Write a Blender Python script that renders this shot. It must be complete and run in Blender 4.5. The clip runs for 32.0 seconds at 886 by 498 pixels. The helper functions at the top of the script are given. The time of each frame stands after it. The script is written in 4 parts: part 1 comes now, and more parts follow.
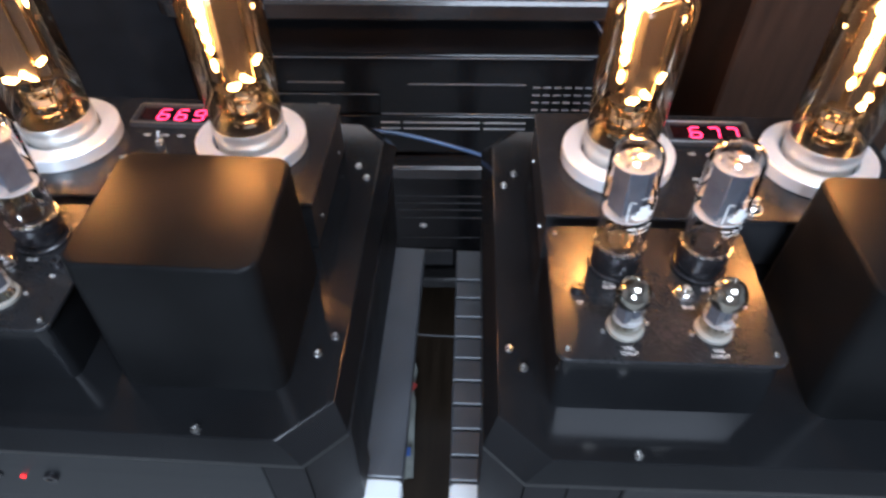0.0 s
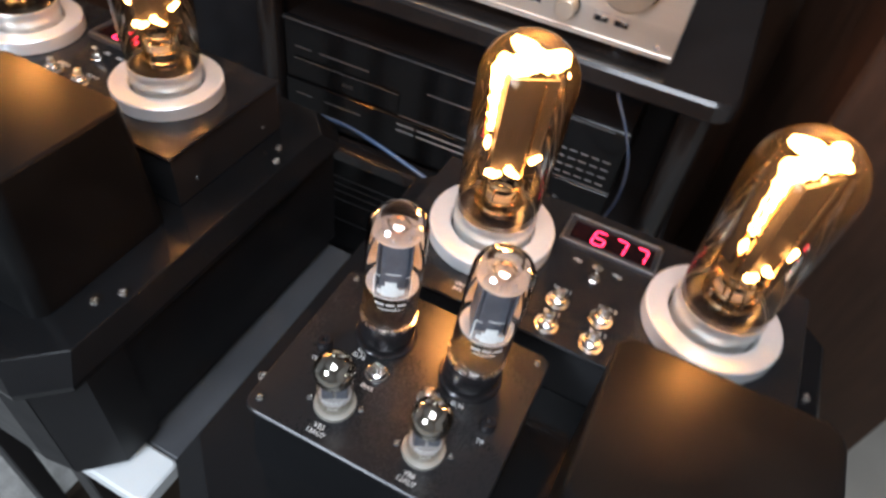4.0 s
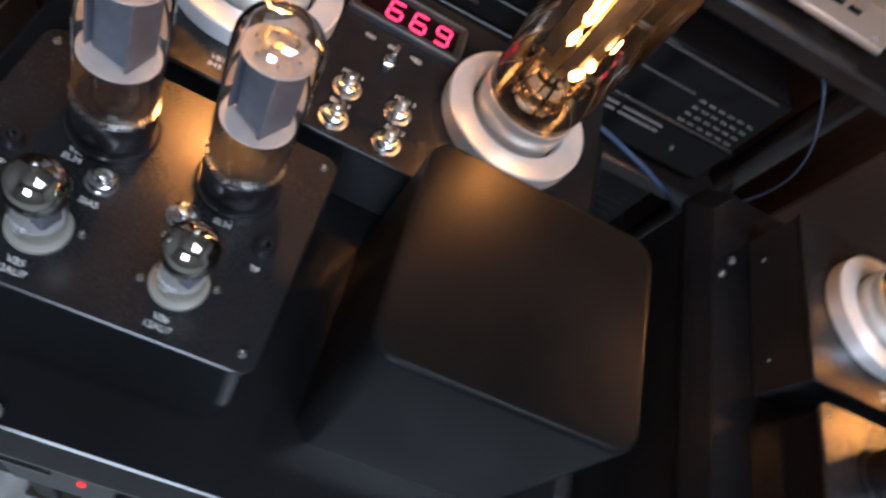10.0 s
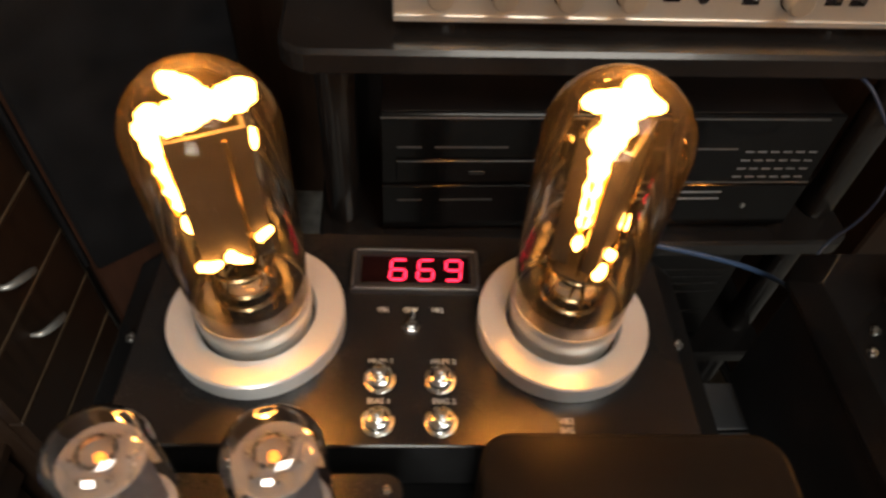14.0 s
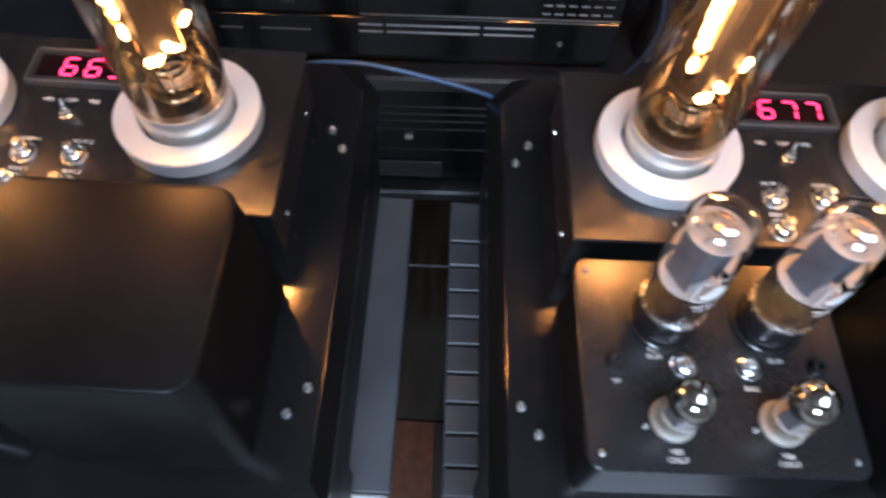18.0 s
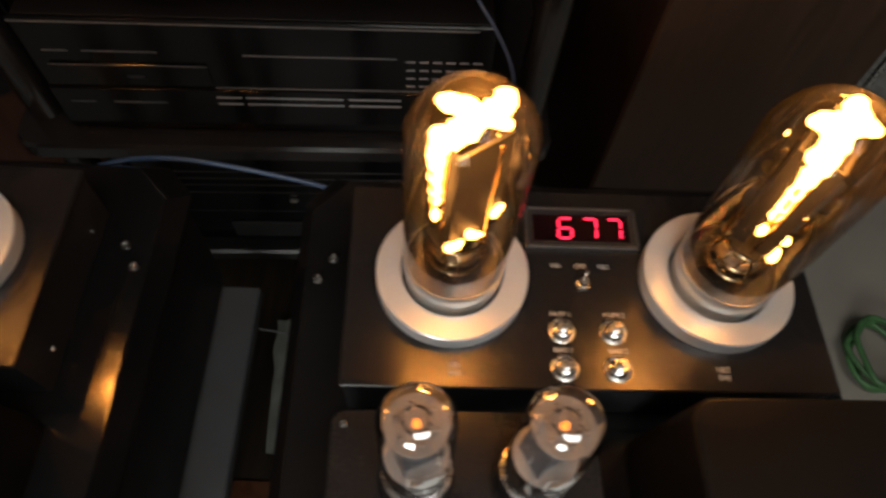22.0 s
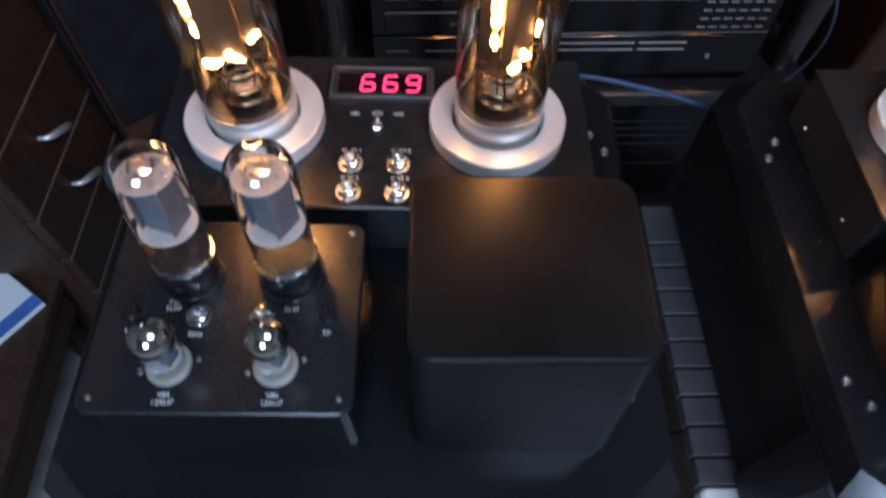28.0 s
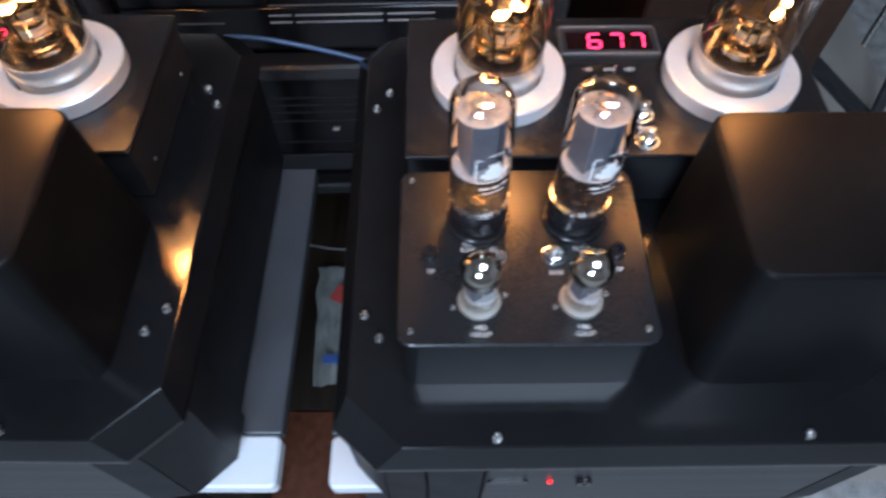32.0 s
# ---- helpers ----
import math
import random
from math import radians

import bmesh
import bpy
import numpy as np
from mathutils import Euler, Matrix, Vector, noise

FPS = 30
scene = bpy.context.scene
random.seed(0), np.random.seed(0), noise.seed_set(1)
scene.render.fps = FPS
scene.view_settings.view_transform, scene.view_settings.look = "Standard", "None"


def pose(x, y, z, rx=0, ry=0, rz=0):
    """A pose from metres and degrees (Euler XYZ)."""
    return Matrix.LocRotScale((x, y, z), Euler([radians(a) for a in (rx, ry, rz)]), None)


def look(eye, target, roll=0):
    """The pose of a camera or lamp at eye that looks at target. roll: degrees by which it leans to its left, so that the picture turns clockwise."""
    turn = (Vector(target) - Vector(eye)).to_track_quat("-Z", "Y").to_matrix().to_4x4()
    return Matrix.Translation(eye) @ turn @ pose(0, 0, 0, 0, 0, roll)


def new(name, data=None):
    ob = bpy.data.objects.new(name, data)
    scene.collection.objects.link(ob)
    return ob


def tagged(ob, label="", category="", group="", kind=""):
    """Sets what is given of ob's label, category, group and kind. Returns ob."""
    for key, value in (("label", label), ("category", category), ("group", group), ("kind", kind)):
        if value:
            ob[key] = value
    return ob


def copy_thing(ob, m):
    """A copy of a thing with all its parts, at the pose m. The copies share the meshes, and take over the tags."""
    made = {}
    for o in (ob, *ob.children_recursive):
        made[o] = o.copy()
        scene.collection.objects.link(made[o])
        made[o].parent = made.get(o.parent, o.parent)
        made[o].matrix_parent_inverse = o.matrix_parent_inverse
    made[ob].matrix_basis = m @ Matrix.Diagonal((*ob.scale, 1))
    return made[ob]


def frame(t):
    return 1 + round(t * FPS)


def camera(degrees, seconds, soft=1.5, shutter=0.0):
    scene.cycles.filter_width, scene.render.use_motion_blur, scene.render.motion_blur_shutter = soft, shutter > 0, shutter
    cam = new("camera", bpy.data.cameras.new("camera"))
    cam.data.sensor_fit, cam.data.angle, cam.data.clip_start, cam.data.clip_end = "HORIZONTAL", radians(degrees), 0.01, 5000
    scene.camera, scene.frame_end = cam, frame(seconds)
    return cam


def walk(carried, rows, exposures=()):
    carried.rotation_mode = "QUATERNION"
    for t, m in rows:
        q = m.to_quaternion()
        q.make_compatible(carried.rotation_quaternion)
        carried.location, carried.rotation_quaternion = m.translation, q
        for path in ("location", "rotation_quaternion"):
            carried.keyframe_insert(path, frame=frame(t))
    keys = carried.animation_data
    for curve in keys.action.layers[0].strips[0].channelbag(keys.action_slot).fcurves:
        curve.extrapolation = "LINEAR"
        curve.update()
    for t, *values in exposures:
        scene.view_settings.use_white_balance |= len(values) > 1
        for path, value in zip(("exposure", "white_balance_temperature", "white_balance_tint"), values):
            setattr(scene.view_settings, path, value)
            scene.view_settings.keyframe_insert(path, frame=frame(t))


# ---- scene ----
cam = camera(68.0, 32.0, soft=2.7, shutter=0.9)
ROWS = [
    (0.0, 0.0646, -0.0134, 0.9545, 43.34, -0.06, 3.38),
    (0.5, 0.0907, -0.0185, 0.9568, 43.30, 0.08, 3.18),
    (1.0, 0.1191, -0.0159, 0.9601, 43.54, 0.28, 3.18),
    (1.5, 0.1569, -0.0031, 0.9596, 43.32, 0.94, 3.42),
    (2.0, 0.1918, 0.0134, 0.9531, 43.25, 0.52, 5.42),
    (2.5, 0.2278, 0.0339, 0.9490, 42.81, 0.41, 9.91),
    (4.5, 0.2946, 0.1116, 0.9472, 43.45, -8.54, 33.23),
    (5.0, 0.2721, 0.1206, 0.9481, 43.65, -12.32, 36.28),
    (5.5, 0.2131, 0.1266, 0.9502, 43.35, -13.97, 37.64),
    (6.0, 0.1430, 0.1313, 0.9498, 42.31, -16.88, 37.19),
    (6.5, 0.0838, 0.1419, 0.9476, 40.68, -19.14, 36.39),
    (7.0, 0.0247, 0.1527, 0.9491, 39.04, -21.21, 34.68),
    (7.5, -0.0445, 0.1603, 0.9438, 36.11, -23.82, 32.45),
    (8.0, -0.1038, 0.1593, 0.9349, 33.48, -26.52, 30.85),
    (8.5, -0.1476, 0.1526, 0.9277, 32.25, -28.27, 27.63),
    (9.0, -0.1853, 0.1460, 0.9156, 31.13, -29.39, 23.90),
    (9.5, -0.2201, 0.1437, 0.8960, 27.67, -27.45, 19.36),
    (10.0, -0.2413, 0.1513, 0.8801, 26.65, -24.60, 15.12),
    (10.5, -0.2544, 0.1568, 0.8708, 26.31, -19.66, 10.43),
    (11.0, -0.2674, 0.1625, 0.8641, 27.27, -13.42, 4.52),
    (11.5, -0.2772, 0.1715, 0.8623, 30.07, -8.24, 1.46),
    (12.0, -0.2833, 0.1855, 0.8679, 34.72, -4.70, 0.58),
    (12.5, -0.2803, 0.2032, 0.8799, 37.32, -3.39, 0.20),
    (13.0, -0.2704, 0.2234, 0.8902, 39.38, -3.12, -0.55),
    (13.5, -0.2504, 0.2331, 0.9001, 40.53, -2.85, -1.37),
    (14.0, -0.2219, 0.2376, 0.9020, 40.77, -3.06, -0.87),
    (14.5, -0.1917, 0.2325, 0.9025, 36.74, -3.01, 0.90),
    (16.5, -0.0830, 0.1918, 0.9310, 30.26, -3.07, 3.94),
    (17.0, -0.0369, 0.1805, 0.9365, 29.33, -2.74, 4.20),
    (17.5, 0.0011, 0.1722, 0.9417, 28.92, -2.41, 3.75),
    (18.0, 0.0405, 0.1655, 0.9447, 28.77, -2.01, 2.97),
    (18.5, 0.0850, 0.1585, 0.9477, 28.74, -1.34, 2.24),
    (19.0, 0.1231, 0.1579, 0.9486, 29.08, -1.44, 2.19),
    (19.5, 0.1580, 0.1701, 0.9469, 29.08, -1.39, 1.87),
    (20.0, 0.1803, 0.1910, 0.9456, 28.90, -1.68, 2.09),
    (20.5, 0.1973, 0.2101, 0.9457, 28.55, -2.09, 2.41),
    (21.0, 0.2059, 0.2323, 0.9546, 28.41, -2.50, 2.22),
    (21.5, 0.1964, 0.2507, 0.9645, 28.96, -3.36, 1.78),
    (22.0, 0.1703, 0.2558, 0.9670, 29.50, -2.94, 1.41),
    (22.5, 0.1314, 0.2518, 0.9697, 29.70, -2.14, 1.80),
    (23.0, 0.0901, 0.2442, 0.9707, 29.82, -1.15, 2.03),
    (23.5, 0.0437, 0.2355, 0.9729, 29.88, -0.51, 1.77),
    (24.0, 0.0082, 0.2305, 0.9721, 29.81, -0.44, 1.32),
    (24.5, -0.0299, 0.2258, 0.9708, 29.73, -0.60, 1.01),
    (25.0, -0.0633, 0.2120, 0.9552, 30.96, -1.55, 1.71),
    (25.5, -0.1174, 0.2119, 0.9750, 30.22, -1.92, 0.35),
    (27.5, -0.1841, 0.1561, 0.9558, 32.35, -1.84, 0.14),
    (28.0, -0.1808, 0.1267, 0.9455, 31.50, -1.49, 0.18),
    (28.5, -0.1648, 0.1083, 0.9387, 30.54, -0.93, -0.32),
    (29.0, -0.1383, 0.1003, 0.9360, 29.31, -0.52, -0.72),
    (29.5, -0.0882, 0.0982, 0.9379, 29.48, -0.75, -1.04),
    (30.0, -0.0267, 0.0972, 0.9393, 29.36, -0.44, -0.92),
    (30.5, 0.0339, 0.0942, 0.9385, 29.72, -0.20, -1.15),
    (31.0, 0.0757, 0.0878, 0.9390, 30.18, -0.70, -0.25),
    (31.5, 0.1129, 0.0836, 0.9382, 30.81, -0.53, 0.07),
    (32.0, 0.1515, 0.0845, 0.9365, 31.84, -0.30, 0.48),
]
EXPOSURES = [(0.0, 1.26, 6400, 22), (1.0, 1.29, 6500, 22), (2.0, 1.17, 6900, 22), (5.0, 0.79, 7500, 22), (6.0, 0.61, 8000, 22), (7.0, 0.81, 7500, 22), (8.0, 1.07, 7100, 22), (9.0, 0.56, 7400, 22), (10.0, 0.64, 6500, 22), (11.0, 0.79, 5800, 22), (12.0, 1.19, 6900, 22), (13.0, 0.71, 8200, 22), (14.0, 0.15, 9800, 22), (17.0, 0.99, 6000, 22), (18.0, 1.01, 6150, 22), (19.0, 0.82, 6350, 22), (20.0, 0.95, 6600, 22), (21.0, -0.11, 8600, 22), (22.0, -0.31, 9100, 22), (23.0, -0.08, 8300, 22), (24.0, 0.84, 6700, 22), (25.0, 1.18, 6700, 22), (28.0, 0.53, 5700, 22), (29.0, 0.76, 5400, 22), (30.0, 0.91, 5800, 22), (32.0, 0.94, 6050, 22)]
walk(cam, [(t, pose(x, y, z, rx, ry, rz)) for t, x, y, z, rx, ry, rz in ROWS], EXPOSURES)

# ---- light ----
world = bpy.data.worlds.new("world")
scene.world = world
world.use_nodes = True
world.node_tree.nodes["Background"].inputs[0].default_value = (0.35, 0.45, 0.6, 1)
world.node_tree.nodes["Background"].inputs[1].default_value = 0.02


def lamp(name, kind, m, energy, colour, **size):
    data = bpy.data.lights.new(name, kind)
    data.energy, data.color = energy, colour
    if kind == "AREA":
        data.shape, data.size, data.size_y = "RECTANGLE", size["w"], size["h"]
    else:
        data.shadow_soft_size = size["r"]
    ob = new(name, data)
    ob.matrix_world = m
    return ob


lamp("window_daylight", "AREA", look((-0.35, -1.74, 1.52), (-0.20, 0.3, 0.80)), 34.0, (0.64, 0.84, 1.0), w=0.72, h=0.80)
lamp("ceiling_lamp_glow", "AREA", look((0.55, -0.42, 2.34), (0.55, -0.42, 0.0)), 24.0, (0.68, 0.86, 1.0), w=1.0, h=0.9)


# ---- materials ----
def material(name, colour, rough=0.5, metal=0.0, vary=0.25, scale=40.0, bump=0.0, bump_scale=400.0, spec=0.5, stretch=None, wear=0.0, coat=0.0):
    """A painted, metal or wooden surface with colour and gloss that vary at two scales, and a fine relief."""
    m = bpy.data.materials.new(name)
    m.use_nodes = True
    t = m.node_tree
    n, l = t.nodes, t.links
    b = n["Principled BSDF"]
    b.inputs["Metallic"].default_value = metal
    b.inputs["Specular IOR Level"].default_value = spec
    b.inputs["Coat Weight"].default_value = coat
    co = n.new("ShaderNodeTexCoord")
    src = co.outputs["Object"]
    if stretch:
        mp = n.new("ShaderNodeMapping")
        mp.inputs["Scale"].default_value = stretch
        l.new(src, mp.inputs[0])
        src = mp.outputs[0]
    big, fine = n.new("ShaderNodeTexNoise"), n.new("ShaderNodeTexNoise")
    big.inputs["Scale"].default_value, big.inputs["Detail"].default_value = scale, 5
    fine.inputs["Scale"].default_value, fine.inputs["Detail"].default_value = bump_scale, 3
    l.new(src, big.inputs["Vector"])
    l.new(src, fine.inputs["Vector"])
    mix = n.new("ShaderNodeMix")
    mix.data_type = "RGBA"
    mix.inputs[6].default_value = (*[c * (1 - vary) for c in colour], 1)
    mix.inputs[7].default_value = (*[min(1, c * (1 + vary)) for c in colour], 1)
    add = n.new("ShaderNodeMath")
    add.operation = "MULTIPLY_ADD"
    l.new(fine.outputs[0], add.inputs[0])
    add.inputs[1].default_value = 0.35
    l.new(big.outputs[0], add.inputs[2])
    cl = n.new("ShaderNodeMapRange")
    cl.inputs[1].default_value, cl.inputs[2].default_value = 0.42, 0.95
    l.new(add.outputs[0], cl.inputs[0])
    l.new(cl.outputs[0], mix.inputs[0])
    l.new(mix.outputs[2], b.inputs["Base Color"])
    r = n.new("ShaderNodeMapRange")
    r.inputs[3].default_value, r.inputs[4].default_value = max(0.02, rough * (0.85 - wear)), min(1, rough * (1.15 + wear))
    l.new(cl.outputs[0], r.inputs[0])
    l.new(r.outputs[0], b.inputs["Roughness"])
    if bump:
        bp = n.new("ShaderNodeBump")
        bp.inputs["Strength"].default_value, bp.inputs["Distance"].default_value = bump, 0.0006
        l.new(fine.outputs[0], bp.inputs["Height"])
        l.new(bp.outputs[0], b.inputs["Normal"])
    return m


def glowing(name, colour, strength):
    m = bpy.data.materials.new(name)
    m.use_nodes = True
    b = m.node_tree.nodes["Principled BSDF"]
    b.inputs["Base Color"].default_value = (*[c * 0.3 for c in colour], 1)
    b.inputs["Emission Color"].default_value = (*colour, 1)
    b.inputs["Emission Strength"].default_value = strength
    return m


def thin_glass(name, tint, rough=0.015, mirror=None, low=0.0, high=0.05, amount=0.0, haze=0.0):
    """A thin glass wall: clear, with real gloss; mirror adds a getter film between the two heights; haze adds a veil in
    place of bloom.
    """
    m = bpy.data.materials.new(name)
    m.use_nodes = True
    t = m.node_tree
    n, l = t.nodes, t.links
    n.remove(n["Principled BSDF"])
    out = n["Material Output"]
    tr, gl, fr, mx = n.new("ShaderNodeBsdfTransparent"), n.new("ShaderNodeBsdfGlossy"), n.new("ShaderNodeFresnel"), n.new("ShaderNodeMixShader")
    tr.inputs[0].default_value = (*tint, 1)
    gl.inputs["Roughness"].default_value = rough
    gl.inputs["Color"].default_value = (0.95, 0.95, 0.95, 1)
    fr.inputs[0].default_value = 1.30
    l.new(fr.outputs[0], mx.inputs[0])
    l.new(tr.outputs[0], mx.inputs[1])
    l.new(gl.outputs[0], mx.inputs[2])
    last = mx
    if mirror:
        co, sp, mr = n.new("ShaderNodeTexCoord"), n.new("ShaderNodeSeparateXYZ"), n.new("ShaderNodeMapRange")
        l.new(co.outputs["Object"], sp.inputs[0])
        nz, ad = n.new("ShaderNodeTexNoise"), n.new("ShaderNodeMath")
        nz.inputs["Scale"].default_value = 55.0
        l.new(co.outputs["Object"], nz.inputs["Vector"])
        ad.operation = "MULTIPLY_ADD"
        l.new(nz.outputs[0], ad.inputs[0])
        ad.inputs[1].default_value = abs(high - low) * 0.5
        l.new(sp.outputs[2], ad.inputs[2])
        mr.interpolation_type = "SMOOTHSTEP"
        mr.inputs[1].default_value, mr.inputs[2].default_value = low, high
        mr.inputs[3].default_value, mr.inputs[4].default_value = 0.0, amount
        l.new(ad.outputs[0], mr.inputs[0])
        film = n.new("ShaderNodeBsdfGlossy")
        film.inputs["Color"].default_value, film.inputs["Roughness"].default_value = (*mirror, 1), 0.06
        m2 = n.new("ShaderNodeMixShader")
        l.new(mr.outputs[0], m2.inputs[0])
        l.new(mx.outputs[0], m2.inputs[1])
        l.new(film.outputs[0], m2.inputs[2])
        last = m2
    if haze:
        # a small translucent share lets the glass carry the filament's bloom
        veil, m3 = n.new("ShaderNodeBsdfTranslucent"), n.new("ShaderNodeMixShader")
        veil.inputs[0].default_value = (0.95, 0.85, 0.72, 1)
        m3.inputs[0].default_value = haze
        l.new(last.outputs[0], m3.inputs[1])
        l.new(veil.outputs[0], m3.inputs[2])
        last = m3
    l.new(last.outputs[0], out.inputs[0])
    return m


CHASSIS = material("satin_black_steel", (0.0065, 0.0068, 0.0074), 0.145, 0.0, 0.35, 9, 0.0, 900, 0.38, wear=0.08)
DECK = material("black_anodised_deck", (0.014, 0.014, 0.015), 0.27, 0.15, 0.10, 9, 0.0, 1100, 0.40, wear=0.0)
COVER = material("black_crackle_cover", (0.0060, 0.0061, 0.0063), 0.36, 0.0, 0.3, 16, 0.05, 900, 0.075, wear=0.05)
BODY = material("black_painted_body", (0.010, 0.010, 0.011), 0.5, 0.0, 0.3, 20, 0.1, 600)
ALU = material("turned_aluminium", (0.80, 0.80, 0.80), 0.32, 0.5, 0.05, 30, 0.0, 900, stretch=(1, 1, 6))
BEZEL = material("dull_bezel_metal", (0.16, 0.16, 0.16), 0.34, 0.8, 0.15, 60)
COLLAR = material("nickel_collar", (0.62, 0.61, 0.58), 0.36, 0.7, 0.12, 60, 0.04, 500)
CHROME = material("chrome", (0.82, 0.82, 0.82), 0.16, 1.0, 0.06, 80)
STEEL = material("zinc_screw", (0.60, 0.60, 0.58), 0.28, 1.0, 0.2, 200)
BAKELITE = material("black_bakelite", (0.012, 0.011, 0.012), 0.22, 0.0, 0.3, 50)
CERAMIC = material("beige_ceramic", (0.22, 0.205, 0.175), 0.35, 0.0, 0.08, 60)
PRINT = material("white_print", (0.62, 0.62, 0.60), 0.6, 0.0, 0.15, 500)
GRAPHITE = material("dark_graphite_anode", (0.012, 0.010, 0.009), 0.55, 0.2, 0.35, 60, 0.15, 500)
GREYPLATE = material("grey_nickel_plate", (0.15, 0.165, 0.20), 0.42, 0.6, 0.25, 60, 0.05, 400)
MICA = material("pale_mica", (0.34, 0.33, 0.325), 0.45, 0.0, 0.15, 90)
WIRE = material("bare_wire", (0.45, 0.34, 0.23), 0.25, 1.0, 0.2, 120)
FILAMENT = glowing("hot_filament", (1.0, 0.50, 0.16), 24.0)
HEATER = glowing("orange_heater", (1.0, 0.30, 0.06), 5.0)
# glow for added wires that draw the orange fringe round the filament
HALO = glowing("orange_halo_wire", (1.0, 0.36, 0.05), 4.0)
RED = glowing("red_segments", (1.0, 0.03, 0.10), 3.2)
REDLED = glowing("red_led", (1.0, 0.02, 0.02), 1.6)
WINDOW_RED = material("dark_red_filter", (0.010, 0.003, 0.0035), 0.12, 0.0, 0.2, 50, spec=0.4)
# amber tint and haze put the filament's warm glow into the glass
GLASS_BIG = thin_glass("power_tube_glass", (0.91, 0.82, 0.70), 0.012, (0.16, 0.10, 0.06), 0.056, 0.022, 0.35, haze=0.0028)
GLASS_MID = thin_glass("clear_tube_glass", (0.93, 0.93, 0.92), 0.015, (0.55, 0.55, 0.56), 0.090, 0.102, 0.50)
GLASS_SMALL = thin_glass("small_tube_glass", (0.88, 0.88, 0.86), 0.02, (0.50, 0.47, 0.41), 0.0245, 0.0280, 0.97)
SILVER = material("brushed_champagne_panel", (0.60, 0.57, 0.52), 0.34, 0.75, 0.05, 30, 0.05, 700, stretch=(0.05, 6, 6))
KNOB = material("champagne_knob", (0.62, 0.56, 0.47), 0.33, 0.8, 0.06, 60)
BUTTON = material("champagne_button", (0.46, 0.33, 0.18), 0.38, 0.7, 0.08, 60)
BLACKGLOSS = material("black_gloss_front", (0.004, 0.004, 0.0045), 0.14, 0.0, 0.3, 20, spec=0.22)
DARKPLASTIC = material("dark_plastic", (0.020, 0.020, 0.022), 0.42, 0.0, 0.3, 40, 0.06, 700)
DIMMARK = material("dim_grey_line", (0.085, 0.085, 0.09), 0.4, 0.0, 0.2, 300)
GREYMARK = material("grey_print", (0.24, 0.24, 0.25), 0.5, 0.0, 0.2, 300)
CASE = material("black_painted_case", (0.008, 0.008, 0.009), 0.5, 0.0, 0.3, 20, 0.08, 600, 0.2)
SHELF = material("black_lacquered_shelf", (0.013, 0.012, 0.012), 0.24, 0.0, 0.3, 12, 0.03, 300, coat=0.2)
WOOD = material("dark_brown_wood", (0.036, 0.018, 0.011), 0.5, 0.0, 0.35, 9, 0.10, 120, 0.22, stretch=(8, 8, 1))
REDWOOD = material("dark_olive_brown_wood", (0.020, 0.013, 0.008), 0.36, 0.0, 0.45, 8, 0.12, 120, stretch=(9, 1, 1))
MAHOGANY = material("reddish_brown_veneer", (0.085, 0.026, 0.011), 0.38, 0.0, 0.4, 8, 0.10, 120, stretch=(8, 8, 1))
PALEWOOD = material("worn_wood_edge", (0.12, 0.075, 0.045), 0.5, 0.0, 0.4, 20, 0.1, 200)
LID = material("dark_satin_lid", (0.055, 0.057, 0.062), 0.42, 0.1, 0.2, 14, 0.08, 600)
WHITEPANEL = material("white_painted_panel", (0.60, 0.62, 0.62), 0.4, 0.0, 0.06, 18, 0.05, 500)
VENEER = material("very_dark_red_veneer", (0.038, 0.014, 0.008), 0.45, 0.0, 0.4, 8, 0.10, 120, 0.3, stretch=(8, 8, 1))
PANEL = material("brushed_grey_panel", (0.036, 0.039, 0.043), 0.32, 0.85, 0.10, 18, 0.05, 500, stretch=(0.05, 6, 6))
CARPET = material("grey_carpet", (0.27, 0.265, 0.25), 0.95, 0.0, 0.4, 30, 0.9, 300)
WALLPAINT = material("warm_grey_wall", (0.24, 0.235, 0.23), 0.9, 0.0, 0.08, 3, 0.1, 150)
DIMBLUE = material("dark_blue_cable", (0.018, 0.034, 0.07), 0.5, 0.0, 0.2, 60)
BLUECABLE = material("blue_cable", (0.026, 0.062, 0.13), 0.4, 0.0, 0.2, 60)
BLACKCABLE = material("black_cable", (0.012, 0.012, 0.013), 0.45, 0.0, 0.2, 60)
PALECABLE = material("pale_yellow_cable", (0.42, 0.40, 0.30), 0.5, 0.0, 0.15, 60)
GREENWIRE = material("green_leaf", (0.04, 0.14, 0.05), 0.5, 0.0, 0.4, 60)
PALEBLUE = material("pale_blue_plastic", (0.17, 0.21, 0.24), 0.35, 0.0, 0.2, 12, 0.2, 60)
PAPER = material("crumpled_pale_bag", (0.20, 0.21, 0.19), 0.55, 0.0, 0.3, 25, 0.4, 60)
BLUEPAPER = material("blue_print", (0.05, 0.12, 0.35), 0.5, 0.0, 0.2, 40)
REDPAPER = material("red_print", (0.45, 0.06, 0.05), 0.5, 0.0, 0.2, 40)


# ---- shapes ----
def part(name, bm, mat, parent=None, label="", m=None, smooth=False, sharp=38):
    me = bpy.data.meshes.new(name)
    bmesh.ops.recalc_face_normals(bm, faces=bm.faces[:])
    bm.to_mesh(me)
    bm.free()
    me.materials.append(mat)
    if smooth:
        for p in me.polygons:
            p.use_smooth = True
        me.set_sharp_from_angle(angle=radians(sharp))
    ob = new(name, me)
    if parent:
        ob.parent = parent
    if m is not None:
        ob.matrix_basis = m
    if label:
        ob["label"] = label
    return ob


